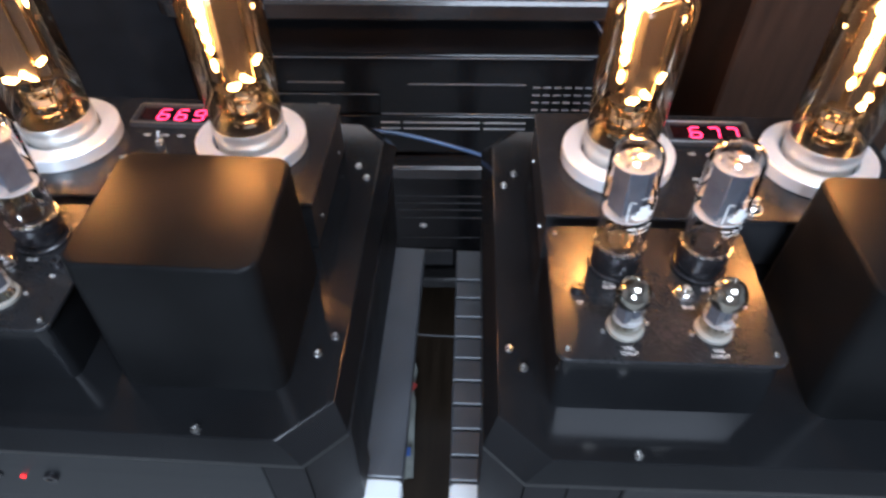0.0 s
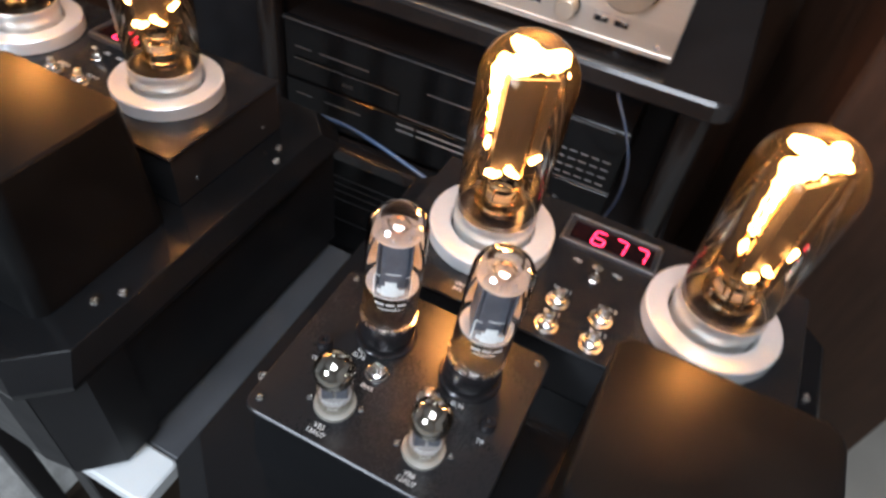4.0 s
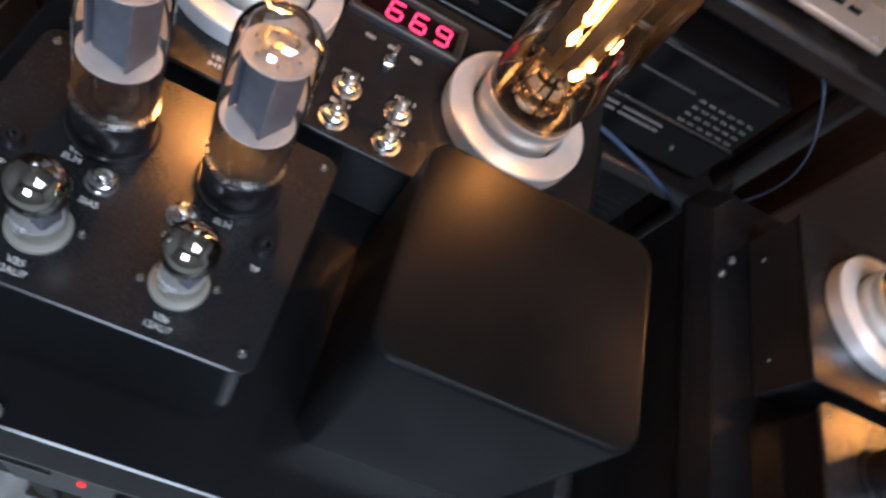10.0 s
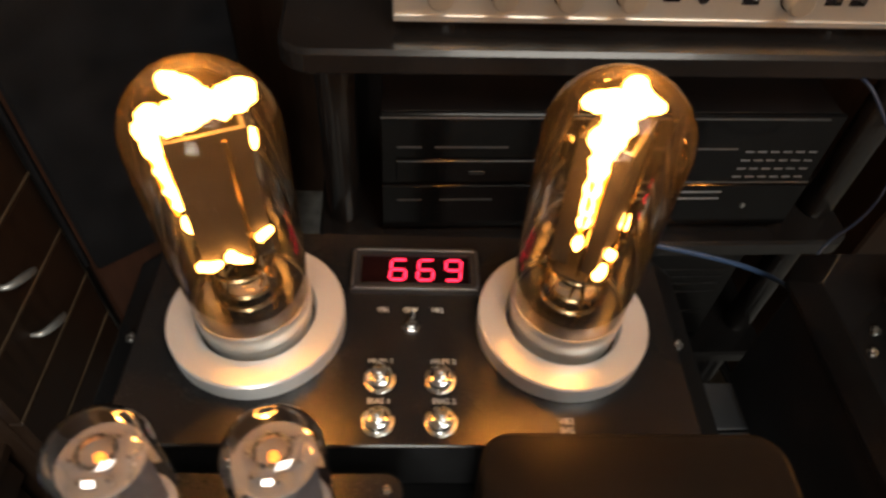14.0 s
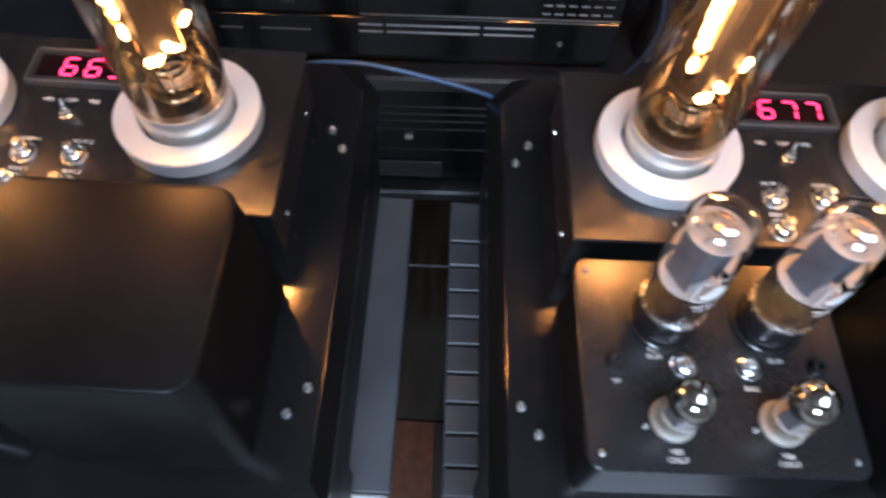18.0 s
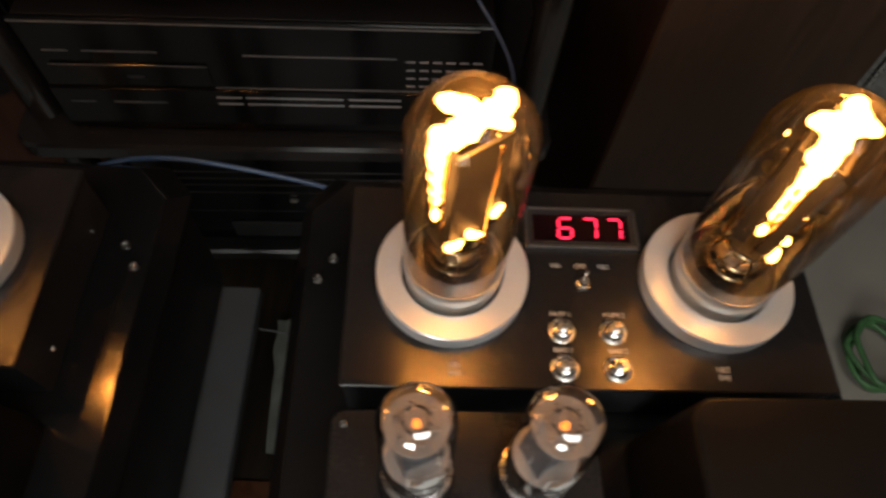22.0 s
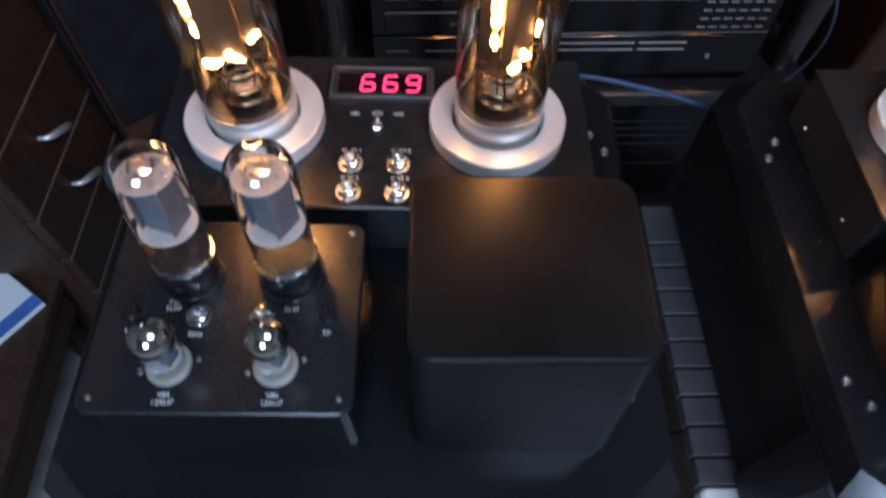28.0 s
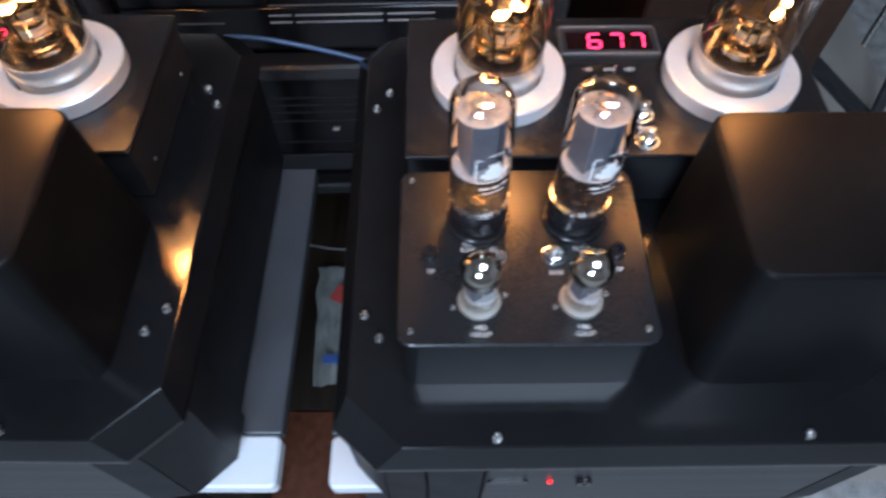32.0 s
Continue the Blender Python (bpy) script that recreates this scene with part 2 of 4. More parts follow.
def thing(name, label, category, m=None, group="", kind=""):
    ob = new(name)
    ob.empty_display_size = 0.02
    if m is not None:
        ob.matrix_basis = m
    return tagged(ob, label, category, group, kind)


def rrect(x0, x1, y0, y1, r=0.0, n=5):
    if r <= 0:
        return [(x0, y0), (x1, y0), (x1, y1), (x0, y1)]
    out = []
    for cx, cy, a in ((x1 - r, y0 + r, -90), (x1 - r, y1 - r, 0), (x0 + r, y1 - r, 90), (x0 + r, y0 + r, 180)):
        for i in range(n + 1):
            t = radians(a + 90 * i / n)
            out.append((cx + r * math.cos(t), cy + r * math.sin(t)))
    return out


def loft(layers, caps=True, bm=None):
    """Rings of equal count, each (points, z), joined into a solid."""
    bm = bm or bmesh.new()
    rings = [[bm.verts.new((x, y, z)) for x, y in pts] for pts, z in layers]
    k = len(rings[0])
    for a, b in zip(rings, rings[1:]):
        for i in range(k):
            bm.faces.new((a[i], a[(i + 1) % k], b[(i + 1) % k], b[i]))
    if caps:
        bm.faces.new(rings[0][::-1])
        bm.faces.new(rings[-1])
    return bm


def grow(pts, d):
    """A convex outline moved outwards by d."""
    out, k = [], len(pts)
    for i in range(k):
        (ax, ay), (bx, by), (cx, cy) = pts[i - 1], pts[i], pts[(i + 1) % k]
        n1, n2 = Vector((by - ay, ax - bx)), Vector((cy - by, bx - cx))
        n1 = n1.normalized() if n1.length > 1e-9 else n2.normalized()
        n2 = n2.normalized() if n2.length > 1e-9 else n1
        h = n1 + n2
        h = h / max(0.3, h.dot(n1)) if h.length > 1e-6 else n1
        out.append((bx + d * h.x, by + d * h.y))
    return out


def slab(pts, z0, z1, e=0.0008):
    """A solid on an outline with softened top and bottom edges."""
    return loft([(grow(pts, -e), z0), (pts, z0 + e), (pts, z1 - e), (grow(pts, -e), z1)])


def box(x0, x1, y0, y1, z0, z1, e=0.0008, r=0.0):
    return slab(rrect(x0, x1, y0, y1, max(r, e), 1 if r <= e else 5), z0, z1, e)


def lathe(profile, n=40, bm=None, closed=False):
    bm = bm or bmesh.new()
    rings = []
    for r, z in profile:
        if r < 1e-6:
            rings.append([bm.verts.new((0, 0, z))])
        else:
            rings.append([bm.verts.new((r * math.cos(2 * math.pi * i / n), r * math.sin(2 * math.pi * i / n), z)) for i in range(n)])
    pairs = list(zip(rings, rings[1:]))
    if closed:
        pairs.append((rings[-1], rings[0]))
    for a, b in pairs:
        for i in range(n):
            j = (i + 1) % n
            if len(a) == 1 and len(b) > 1:
                bm.faces.new((a[0], b[i], b[j]))
            elif len(b) == 1 and len(a) > 1:
                bm.faces.new((a[i], a[j], b[0]))
            elif len(a) > 1:
                bm.faces.new((a[i], a[j], b[j], b[i]))
    return bm


def sweep(points, r, n=8, bm=None, smooth=0):
    """A round wire along points."""
    pts = [Vector(p) for p in points]
    for _ in range(smooth):
        fine = [pts[0]]
        for a, b in zip(pts, pts[1:]):
            fine += [a * 0.75 + b * 0.25, a * 0.25 + b * 0.75]
        pts = fine + [pts[-1]]
    bm = bm or bmesh.new()
    rings, up = [], None
    for i, p in enumerate(pts):
        d = (pts[min(i + 1, len(pts) - 1)] - pts[max(i - 1, 0)]).normalized()
        if up is None:
            up = d.orthogonal().normalized()
        up = (up - d * up.dot(d)).normalized()
        side = d.cross(up)
        rings.append([bm.verts.new(p + r * (math.cos(2 * math.pi * k / n) * up + math.sin(2 * math.pi * k / n) * side)) for k in range(n)])
    for a, b in zip(rings, rings[1:]):
        for k in range(n):
            bm.faces.new((a[k], a[(k + 1) % n], b[(k + 1) % n], b[k]))
    bm.faces.new(rings[0][::-1])
    bm.faces.new(rings[-1])
    return bm


def bead(points, radii, n=12, wobble=0.12, seed=1):
    """A lumpy wire whose thickness changes from point to point, with rounded ends."""
    pts, rad = [Vector(p) for p in points], list(radii)
    for _ in range(2):
        fp, fr = [pts[0]], [rad[0]]
        for a, c, ra, rc in zip(pts, pts[1:], rad, rad[1:]):
            fp += [a * 0.75 + c * 0.25, a * 0.25 + c * 0.75]
            fr += [ra * 0.75 + rc * 0.25, ra * 0.25 + rc * 0.75]
        pts, rad = fp + [pts[-1]], fr + [rad[-1]]
    d0, d1 = (pts[0] - pts[1]).normalized(), (pts[-1] - pts[-2]).normalized()
    pts = [pts[0] + d0 * rad[0] * 0.8, pts[0] + d0 * rad[0] * 0.5] + pts + [pts[-1] + d1 * rad[-1] * 0.5, pts[-1] + d1 * rad[-1] * 0.8]
    rad = [rad[0] * 0.2, rad[0] * 0.75] + rad + [rad[-1] * 0.75, rad[-1] * 0.2]
    bm, rings, up = bmesh.new(), [], None
    for i, p in enumerate(pts):
        d = (pts[min(i + 1, len(pts) - 1)] - pts[max(i - 1, 0)]).normalized()
        up = d.orthogonal().normalized() if up is None else (up - d * up.dot(d)).normalized()
        side = d.cross(up)
        ring = []
        for k in range(n):
            q = 2 * math.pi * k / n
            o = math.cos(q) * up + math.sin(q) * side
            w = 1 + wobble * noise.noise(((p.x + o.x * 0.004) * 260 + seed, (p.y + o.y * 0.004) * 260, p.z * 260))
            ring.append(bm.verts.new(p + rad[i] * w * o))
        rings.append(ring)
    for a, c in zip(rings, rings[1:]):
        for k in range(n):
            bm.faces.new((a[k], a[(k + 1) % n], c[(k + 1) % n], c[k]))
    bm.faces.new(rings[0][::-1])
    bm.faces.new(rings[-1])
    return bm


def moved(bm, m):
    bmesh.ops.transform(bm, matrix=m, verts=bm.verts[:])
    return bm


def lettering(body, size, m, parent, mat=None, name="lettering"):
    cu = bpy.data.curves.new(name, "FONT")
    cu.body, cu.size, cu.align_x, cu.align_y, cu.extrude = body, size, "CENTER", "CENTER", 0.00008
    tmp = new(name, cu)
    me = bpy.data.meshes.new_from_object(tmp)
    bpy.data.objects.remove(tmp)
    bpy.data.curves.remove(cu)
    me.materials.clear()
    me.materials.append(mat or PRINT)
    ob = new(name, me)
    ob.parent, ob.matrix_basis = parent, m
    return ob


def screw(parent, x, y, z, r=0.0036, name="screw", turn=0.0):
    """A zinc pan-head screw with a hex socket."""
    bm = lathe([(0, 0), (r, 0), (r, r * 0.45), (r * 0.86, r * 0.75), (r * 0.5, r * 0.8), (r * 0.42, r * 0.35), (0, r * 0.35)], 14)
    return part(name, bm, STEEL, parent, m=pose(x, y, z, 0, 0, turn), smooth=True)


# ---- room ----
FL = -0.24  # floor level
def structure(name, bm, mat, label):
    return tagged(part(name, bm, mat), label, name.split("_")[0], kind="structure")


structure("floor", box(-2.0, 2.0, -1.8, 2.2, FL - 0.06, FL), CARPET, "grey woven carpet floor under the racks")
structure("ceiling", box(-2.0, 2.0, -1.8, 2.2, 2.4, 2.5), WALLPAINT, "plain warm grey ceiling of the listening room")
structure("wall_north", box(-2.0, 2.0, 2.2, 2.3, FL, 2.4), WALLPAINT, "plain warm grey wall at the far end of the room")
# unseen wall, added so that the space behind the rack stays dark
structure("wall_rack", box(-2.0, 0.62, 1.40, 1.47, FL, 2.4), WOOD, "added dark brown wall in place of the shade behind the rack")
structure("wall_east", box(2.0, 2.1, -1.8, 2.2, FL, 2.4), WALLPAINT, "plain warm grey side wall")
structure("wall_west", box(-2.1, -2.0, -1.8, 2.2, FL, 2.4), WALLPAINT, "plain warm grey side wall")
south = bmesh.new()
for q in ((-2.0, -0.77, FL, 2.4), (0.07, 2.0, FL, 2.4), (-0.77, 0.07, FL, 1.06), (-0.77, 0.07, 1.98, 2.4)):
    bmesh.ops.create_cube(south, size=1, matrix=Matrix.LocRotScale(((q[0] + q[1]) / 2, -1.85, (q[2] + q[3]) / 2), None, (q[1] - q[0], 0.1, q[3] - q[2])))
structure("wall_south", south, WALLPAINT, "plain warm grey wall with a window opening")
win = tagged(new("window_1"), "white framed window behind the viewer", "window", kind="structure")
for x0, x1, z0, z1 in ((-0.77, -0.73, 1.06, 1.98), (0.03, 0.07, 1.06, 1.98), (-0.729, 0.029, 1.06, 1.10), (-0.729, 0.029, 1.94, 1.98)):
    part("window_frame", box(x0, x1, -1.88, -1.83, z0, z1, 0.002), WHITEPANEL, win)
lampbody = thing("ceiling_lamp", "flat white rectangular ceiling lamp", "lamp", pose(0.55, -0.42, 2.36))
part("housing", box(-0.53, 0.53, -0.48, 0.48, 0.0, 0.04, 0.003), WHITEPANEL, lampbody)

AMP_L = pose(-0.22, 0.45, 0.40, 0, 0, 0.2)
AMP_R = pose(0.2765, 0.4506, 0.401, 0, 0, 1.3)

# ---- stands under the amplifiers ----
SEAT = -0.0385  # underside of an amplifier above its own origin


def amplifier_stand(label, x0, x1, m, slotted):
    """A thin top with a white front strip on four posts; one top is cut into bars."""
    u = thing("amplifier_stand", label, "stand", m, group="stands under the amplifiers")
    if slotted:
        cuts = [0.2487] + [0.2739 + 0.0277 * i for i in range(9)] + [0.545]
        for a, b in zip(cuts, cuts[1:]):
            part("top_bar", box(x0, x1, a + 0.0011, b - 0.0011, 0.345, 0.362, 0.0012), LID, u)
    else:
        part("top_board", box(x0, x1, 0.2495, 0.545, 0.345, 0.362, 0.0014), LID, u)
    part("under_board", box(x0 + 0.004, x1 - 0.004, 0.255, 0.54, 0.335, 0.3446, 0.001), BODY, u)
    part("front_strip", box(x0, x1, 0.2040, 0.2482, 0.340, 0.362, 0.0022, 0.006), WHITEPANEL, u, "white front strip")
    inner, outer = (x0, x1) if x0 > 0 else (x1, x0)
    s = 1 if x0 > 0 else -1
    for px in (outer - s * 0.03, inner + s * 0.16):
        for py in (0.24, 0.44):
            part("post", box(px - 0.014, px + 0.014, py - 0.014, py + 0.014, FL + 0.0195, 0.3348, 0.002), BODY, u)
    part("foot_board", box(min(outer, inner + s * 0.145), max(outer, inner + s * 0.145), 0.222, 0.458, FL + 0.0005, FL + 0.019, 0.002), REDWOOD, u, "dark wooden foot board")
    return u


amplifier_stand("dark stand with a smooth grey top and white front strip", -0.40, 0.0, pose(0.0141, 0.0, 0, 0, 0, 0.45), False)
amplifier_stand("dark stand with a grooved grey top and white front strip", 0.0, 0.40, pose(0.0613, 0.0, 0, 0, 0, 1.25), True)
boards = thing("floor_boards", "reddish brown wooden boards lying under the amplifier stands", "boards")
part("board", box(-0.135, 0.14, 0.05, 0.459, FL + 0.0005, FL + 0.016, 0.002), MAHOGANY, boards)
# rear board runs on far behind the stands to keep the gap dark
part("board", box(-0.42, 0.42, 0.461, 1.20, FL + 0.0005, FL + 0.012, 0.002), REDWOOD, boards, "darker brown board, extended to darken the gap")


# ---- amplifier ----
def amplifier():
    a = thing("tube_amplifier", "black steel tube amplifier with red meter on a grey base unit", "amplifier", AMP_L, group="pair of tube amplifiers")
    top = [(-0.155, -0.2555), (0.155, -0.2555), (0.1910, -0.2220), (0.1905, 0.086), (0.164, 0.1145), (-0.164, 0.1145), (-0.1905, 0.086), (-0.1910, -0.2220)]
    rim = [(-0.172, -0.2630), (0.172, -0.2630), (0.201, -0.2360), (0.201, 0.104), (0.178, 0.130), (-0.178, 0.130), (-0.201, 0.104), (-0.201, -0.2360)]
    flat = grow(top, -0.0012)
    bm = bmesh.new()
    rows = [[(x, y, 0.1060) for x, y in rim], [(x, y, 0.1110) for x, y in rim],
            [(x, y, 0.1305) for x, y in top], [(x, y, 0.1313) for x, y in flat]]
    rings = [[bm.verts.new(v) for v in row] for row in rows]
    for lo, hi in zip(rings, rings[1:]):
        for i in range(8):
            bm.faces.new((lo[i], lo[(i + 1) % 8], hi[(i + 1) % 8], hi[i]))
    bm.faces.new(rings[0][::-1])
    bm.faces.new(rings[-1])
    part("chassis_top", bm, CHASSIS, a)
    under = [(-0.150, -0.2500), (0.150, -0.2500), (0.196, -0.2120), (0.196, 0.098), (0.172, 0.122), (-0.172, 0.122), (-0.196, 0.098), (-0.196, -0.2120)]
    part("chassis_body", slab(under, SEAT + 0.012, 0.1056, 0.001), CASE, a)
    for fx in (-0.15, 0.15):
        for fy in (-0.16, 0.07):
            part("foot", lathe([(0, 0), (0.016, 0), (0.018, 0.004), (0.016, 0.0115), (0, 0.0115)], 24), BAKELITE, a, m=pose(fx, fy, SEAT), smooth=True)
    # left end of the front is drawn black; the grey panel starts after it
    part("front_black_end", box(-0.1405, -0.1012, -0.2592, -0.2504, SEAT + 0.016, 0.1052, 0.0012), CASE, a, "black end of the front")
    front = part("front_panel", box(-0.1005, 0.1405, -0.2600, -0.2504, SEAT + 0.016, 0.1052, 0.0012), PANEL, a, "brushed grey front panel")
    for s in (-1, 1):
        pts = [(s * 0.1415, -0.2600), (s * 0.1700, -0.2560), (s * 0.1690, -0.2400), (s * 0.1415, -0.2504)]
        part("front_facet", loft([(pts, SEAT + 0.016), (pts, 0.1052)]), CASE, a, "bevelled black end of the front panel")
        pts = [(s * 0.1710, -0.2555), (s * 0.2000, -0.2260), (s * 0.2000, -0.1900), (s * 0.1968, -0.1900), (s * 0.1968, -0.2090), (s * 0.1695, -0.2350)]
        part("corner_skirt", loft([(pts, SEAT + 0.0125), (pts, 0.1056)]), CASE, a, "black corner skirt")
    part("led", lathe([(0, 0), (0.002, 0), (0.0018, 0.0014), (0, 0.002)], 12), REDLED, front, "lit red indicator", m=pose(-0.055, -0.2601, 0.061, 90))
    part("jack", lathe([(0.0024, 0), (0.0055, 0), (0.0055, 0.003), (0.0024, 0.003)], 18, closed=True), BAKELITE, front, "black jack", m=pose(-0.0315, -0.2601, 0.063, 90))
    slot = rrect(-0.014, 0.014, -0.004, 0.004, 0.0035)
    part("button", loft([(slot, 0), (slot, 0.0014)]), BAKELITE, front, "black oval push button", m=pose(-0.0850, -0.2601, 0.063, 90))
    for x, y in ((0.1711, -0.1820), (0.1819, -0.1649), (0.1808, 0.0255), (0.1705, 0.0430)):
        screw(a, x, y, 0.1311, 0.0034)
        screw(a, -x, y, 0.1311, 0.0034)
    for x in (-0.0962, 0.0971):
        screw(a, x, -0.2495, 0.1311, 0.0034)
    # rear deck
    part("deck_body", slab([(-0.1515, -0.0695), (0.1515, -0.0695), (0.1515, 0.070), (-0.1515, 0.070)], 0.1315, 0.1817), BODY, a)
    part("deck_plate", box(-0.1535, 0.1535, -0.0715, 0.072, 0.1819, 0.1855, 0.0008, 0.002), DECK, a)
    for x in (-1, 1):
        for y in (-0.045, 0.045):
            part("side_screw", lathe([(0, 0), (0.0017, 0), (0.0014, 0.0012), (0, 0.0014)], 10), STEEL, a, m=pose(x * 0.1515, y, 0.147, 0, 90 * x, 0))
    for x in (-0.086, 0.086):
        ring = lathe([(0.0315, 0), (0.0478, 0), (0.0485, 0.0008), (0.0485, 0.0123), (0.0475, 0.0133), (0.0332, 0.0135), (0.0325, 0.0128), (0.0315, 0.006)], 72, closed=True)
        part("socket_ring", ring, ALU, a, "turned aluminium socket ring", m=pose(x, 0.0015, 0.1856), smooth=True)
        part("socket", lathe([(0, 0.0), (0.0312, 0.0), (0.0312, 0.007), (0, 0.007)], 40), BAKELITE, a, m=pose(x, 0.0015, 0.1856))
    # meter
    bezel = part("meter", loft([(rrect(-0.037, 0.041, 0.024, 0.056, 0.001), 0), (rrect(-0.037, 0.041, 0.024, 0.056, 0.001), 0.004), (rrect(-0.0355, 0.0395, 0.0255, 0.0545, 0.001), 0.005), (rrect(-0.031, 0.035, 0.029, 0.051, 0.001), 0.005), (rrect(-0.031, 0.035, 0.029, 0.051, 0.001), 0.0028)]), DARKPLASTIC, a, "black framed meter with red digits", m=pose(0, 0, 0.1856))
    part("filter_window", box(-0.0308, 0.0348, 0.0292, 0.0508, 0.0024, 0.0034, 0.0003), WINDOW_RED, bezel, "dark red filter window")
    for y in (0.0252, 0.0548):
        part("frame_strip", box(-0.0345, 0.0385, y - 0.0010, y + 0.0010, 0.0046, 0.0056, 0.0003), BEZEL, bezel, "dull metal frame strip")
    for x in (-0.0355, 0.0395):
        part("frame_strip", box(x - 0.0009, x + 0.0009, 0.0265, 0.0535, 0.0046, 0.0054, 0.0003), BEZEL, bezel, "dull metal frame strip")
    # meter switch
    sw = part("meter_switch", lathe([(0.0, 0), (0.0052, 0), (0.0052, 0.0012), (0.0040, 0.0014), (0.0040, 0.004), (0.0030, 0.006), (0.0012, 0.0062), (0, 0.0062)], 6), CHROME, a, m=pose(0, 0, 0.1856))
    part("lever", sweep([(0, 0, 0.004), (0.0006, 0.0018, 0.0085), (0.0012, 0.0036, 0.0125)], 0.0016, 10), CHROME, sw)
    for x in (-0.0168, 0.0160):
        for y in (-0.0338, -0.0582):
            pot = part("trim_control", lathe([(0, 0.0009), (0.0070, 0.0009), (0.0064, 0.0040), (0.0052, 0.0050), (0.0040, 0.0052), (0.0040, 0.0075), (0, 0.0075)], 22), CHROME, a, m=pose(x, y, 0.1856), smooth=True)
            part("washer", lathe([(0, 0), (0.0086, 0), (0.0086, 0.0006), (0.0080, 0.0009), (0, 0.0009)], 28), STEEL, pot, smooth=True)
            part("shaft", lathe([(0, 0), (0.0030, 0), (0.0030, 0.012), (0.0024, 0.0128), (0, 0.0128)], 18), STEEL, pot, "slotted metal shaft")
    for body, x, y, s in (("VB1", -0.0165, 0.0125, 0.0046), ("OFF", -0.0005, 0.0125, 0.0046), ("VB2", 0.0150, 0.0125, 0.0046), ("HUM 1", -0.0165, -0.0222, 0.0046), ("HUM 2", 0.0180, -0.0222, 0.0046), ("BIAS 1", -0.0165, -0.0466, 0.0046), ("BIAS 2", 0.0180, -0.0466, 0.0046), ("VB1\n845", -0.084, -0.0600, 0.0050), ("VB2\n845", 0.082, -0.0600, 0.0050)):
        lettering(body, s, pose(x, y, 0.18565), a)
    # small tube plate
    part("tube_plate_body", loft([(rrect(-0.1545, -0.0025, -0.2145, -0.088, 0.008), 0.1315), (rrect(-0.1515, -0.0055, -0.2105, -0.0905, 0.008), 0.1857)]), CHASSIS, a)
    part("tube_plate", slab(rrect(-0.1555, -0.0025, -0.2130, -0.0865, 0.009, 6), 0.1858, 0.1895, 0.0009), DECK, a)
    for x in (-0.106, -0.0450):
        part("octal_socket", lathe([(0, 0), (0.0205, 0), (0.0205, 0.003), (0.0195, 0.004), (0, 0.004)], 36), BAKELITE, a, m=pose(x, -0.126, 0.1896), smooth=True)
    for x in (-0.1075, -0.0475):
        part("noval_socket", lathe([(0, 0), (0.0128, 0), (0.0130, 0.0010), (0.0127, 0.0026), (0.0120, 0.0030), (0, 0.0030)], 30), CERAMIC, a, "beige ceramic tube socket", m=pose(x, -0.185, 0.1896), smooth=True)
        for dx, dy in ((-0.0155, -0.004), (0.0155, 0.004)):
            screw(a, x + dx, -0.185 + dy, 0.1895, 0.0018, "socket_screw")
    for x in (-0.0970, -0.0600):
        pot = part("bias_control", lathe([(0, 0), (0.0076, 0), (0.0076, 0.0007), (0.0066, 0.0009), (0.0060, 0.0040), (0.0046, 0.0048), (0.0034, 0.0048), (0.0034, 0.0022), (0, 0.0022)], 28), CHROME, a, m=pose(x, -0.1540, 0.1896), smooth=True)
        part("shaft", lathe([(0, 0), (0.0026, 0), (0.0026, 0.0078), (0.0020, 0.0084), (0, 0.0084)], 16), STEEL, pot, smooth=True)
    for x in (-0.1361, -0.0210):
        part("test_point", lathe([(0, 0), (0.0052, 0), (0.0052, 0.002), (0.0042, 0.0035), (0.0042, 0.0065), (0.0020, 0.0065), (0.0020, 0.003), (0, 0.003)], 20), BAKELITE, a, "black test jack", m=pose(x, -0.1530, 0.1896), smooth=True)
    for x in (-0.1482, -0.0105):
        for y in (-0.2040, -0.0950):
            screw(a, x, y, 0.1894, 0.0021, "plate_screw")
    for body, x, y in (("VB3\nEL34", -0.1130, -0.1470), ("VB4\nEL34", -0.0430, -0.1470), ("VB5\n12AU7", -0.1075, -0.2045), ("VB6\n12AU7", -0.0475, -0.2045), ("TP", -0.1361, -0.1645), ("TP", -0.0210, -0.1645), ("BIAS", -0.0970, -0.1660), ("BIAS", -0.0600, -0.1660)):
        lettering(body, 0.0043, pose(x, y, 0.18965), a)
    # transformer cover, slightly wider at the foot
    layers = []
    for k, z, e in ((0, 0.1315, 0.0), (1, 0.2513, 0.0), (1, 0.2525, 0.0005), (1, 0.2533, 0.0013), (1, 0.2537, 0.0026)):
        layers.append((rrect(0.0305 - 0.003 * k + e, 0.1550 - 0.0015 * k - e, -0.2165 + 0.0095 * k + e, -0.086 - 0.009 * k - e, 0.013, 9), z))
    part("transformer_cover", loft(layers), COVER, a, "black painted transformer cover", smooth=True, sharp=14)
    return a


SEGMENTS = {"0": "abcdef", "1": "bc", "2": "abged", "3": "abgcd", "4": "fgbc", "5": "afgcd", "6": "afgedc", "7": "abc", "8": "abcdefg", "9": "abcdfg"}


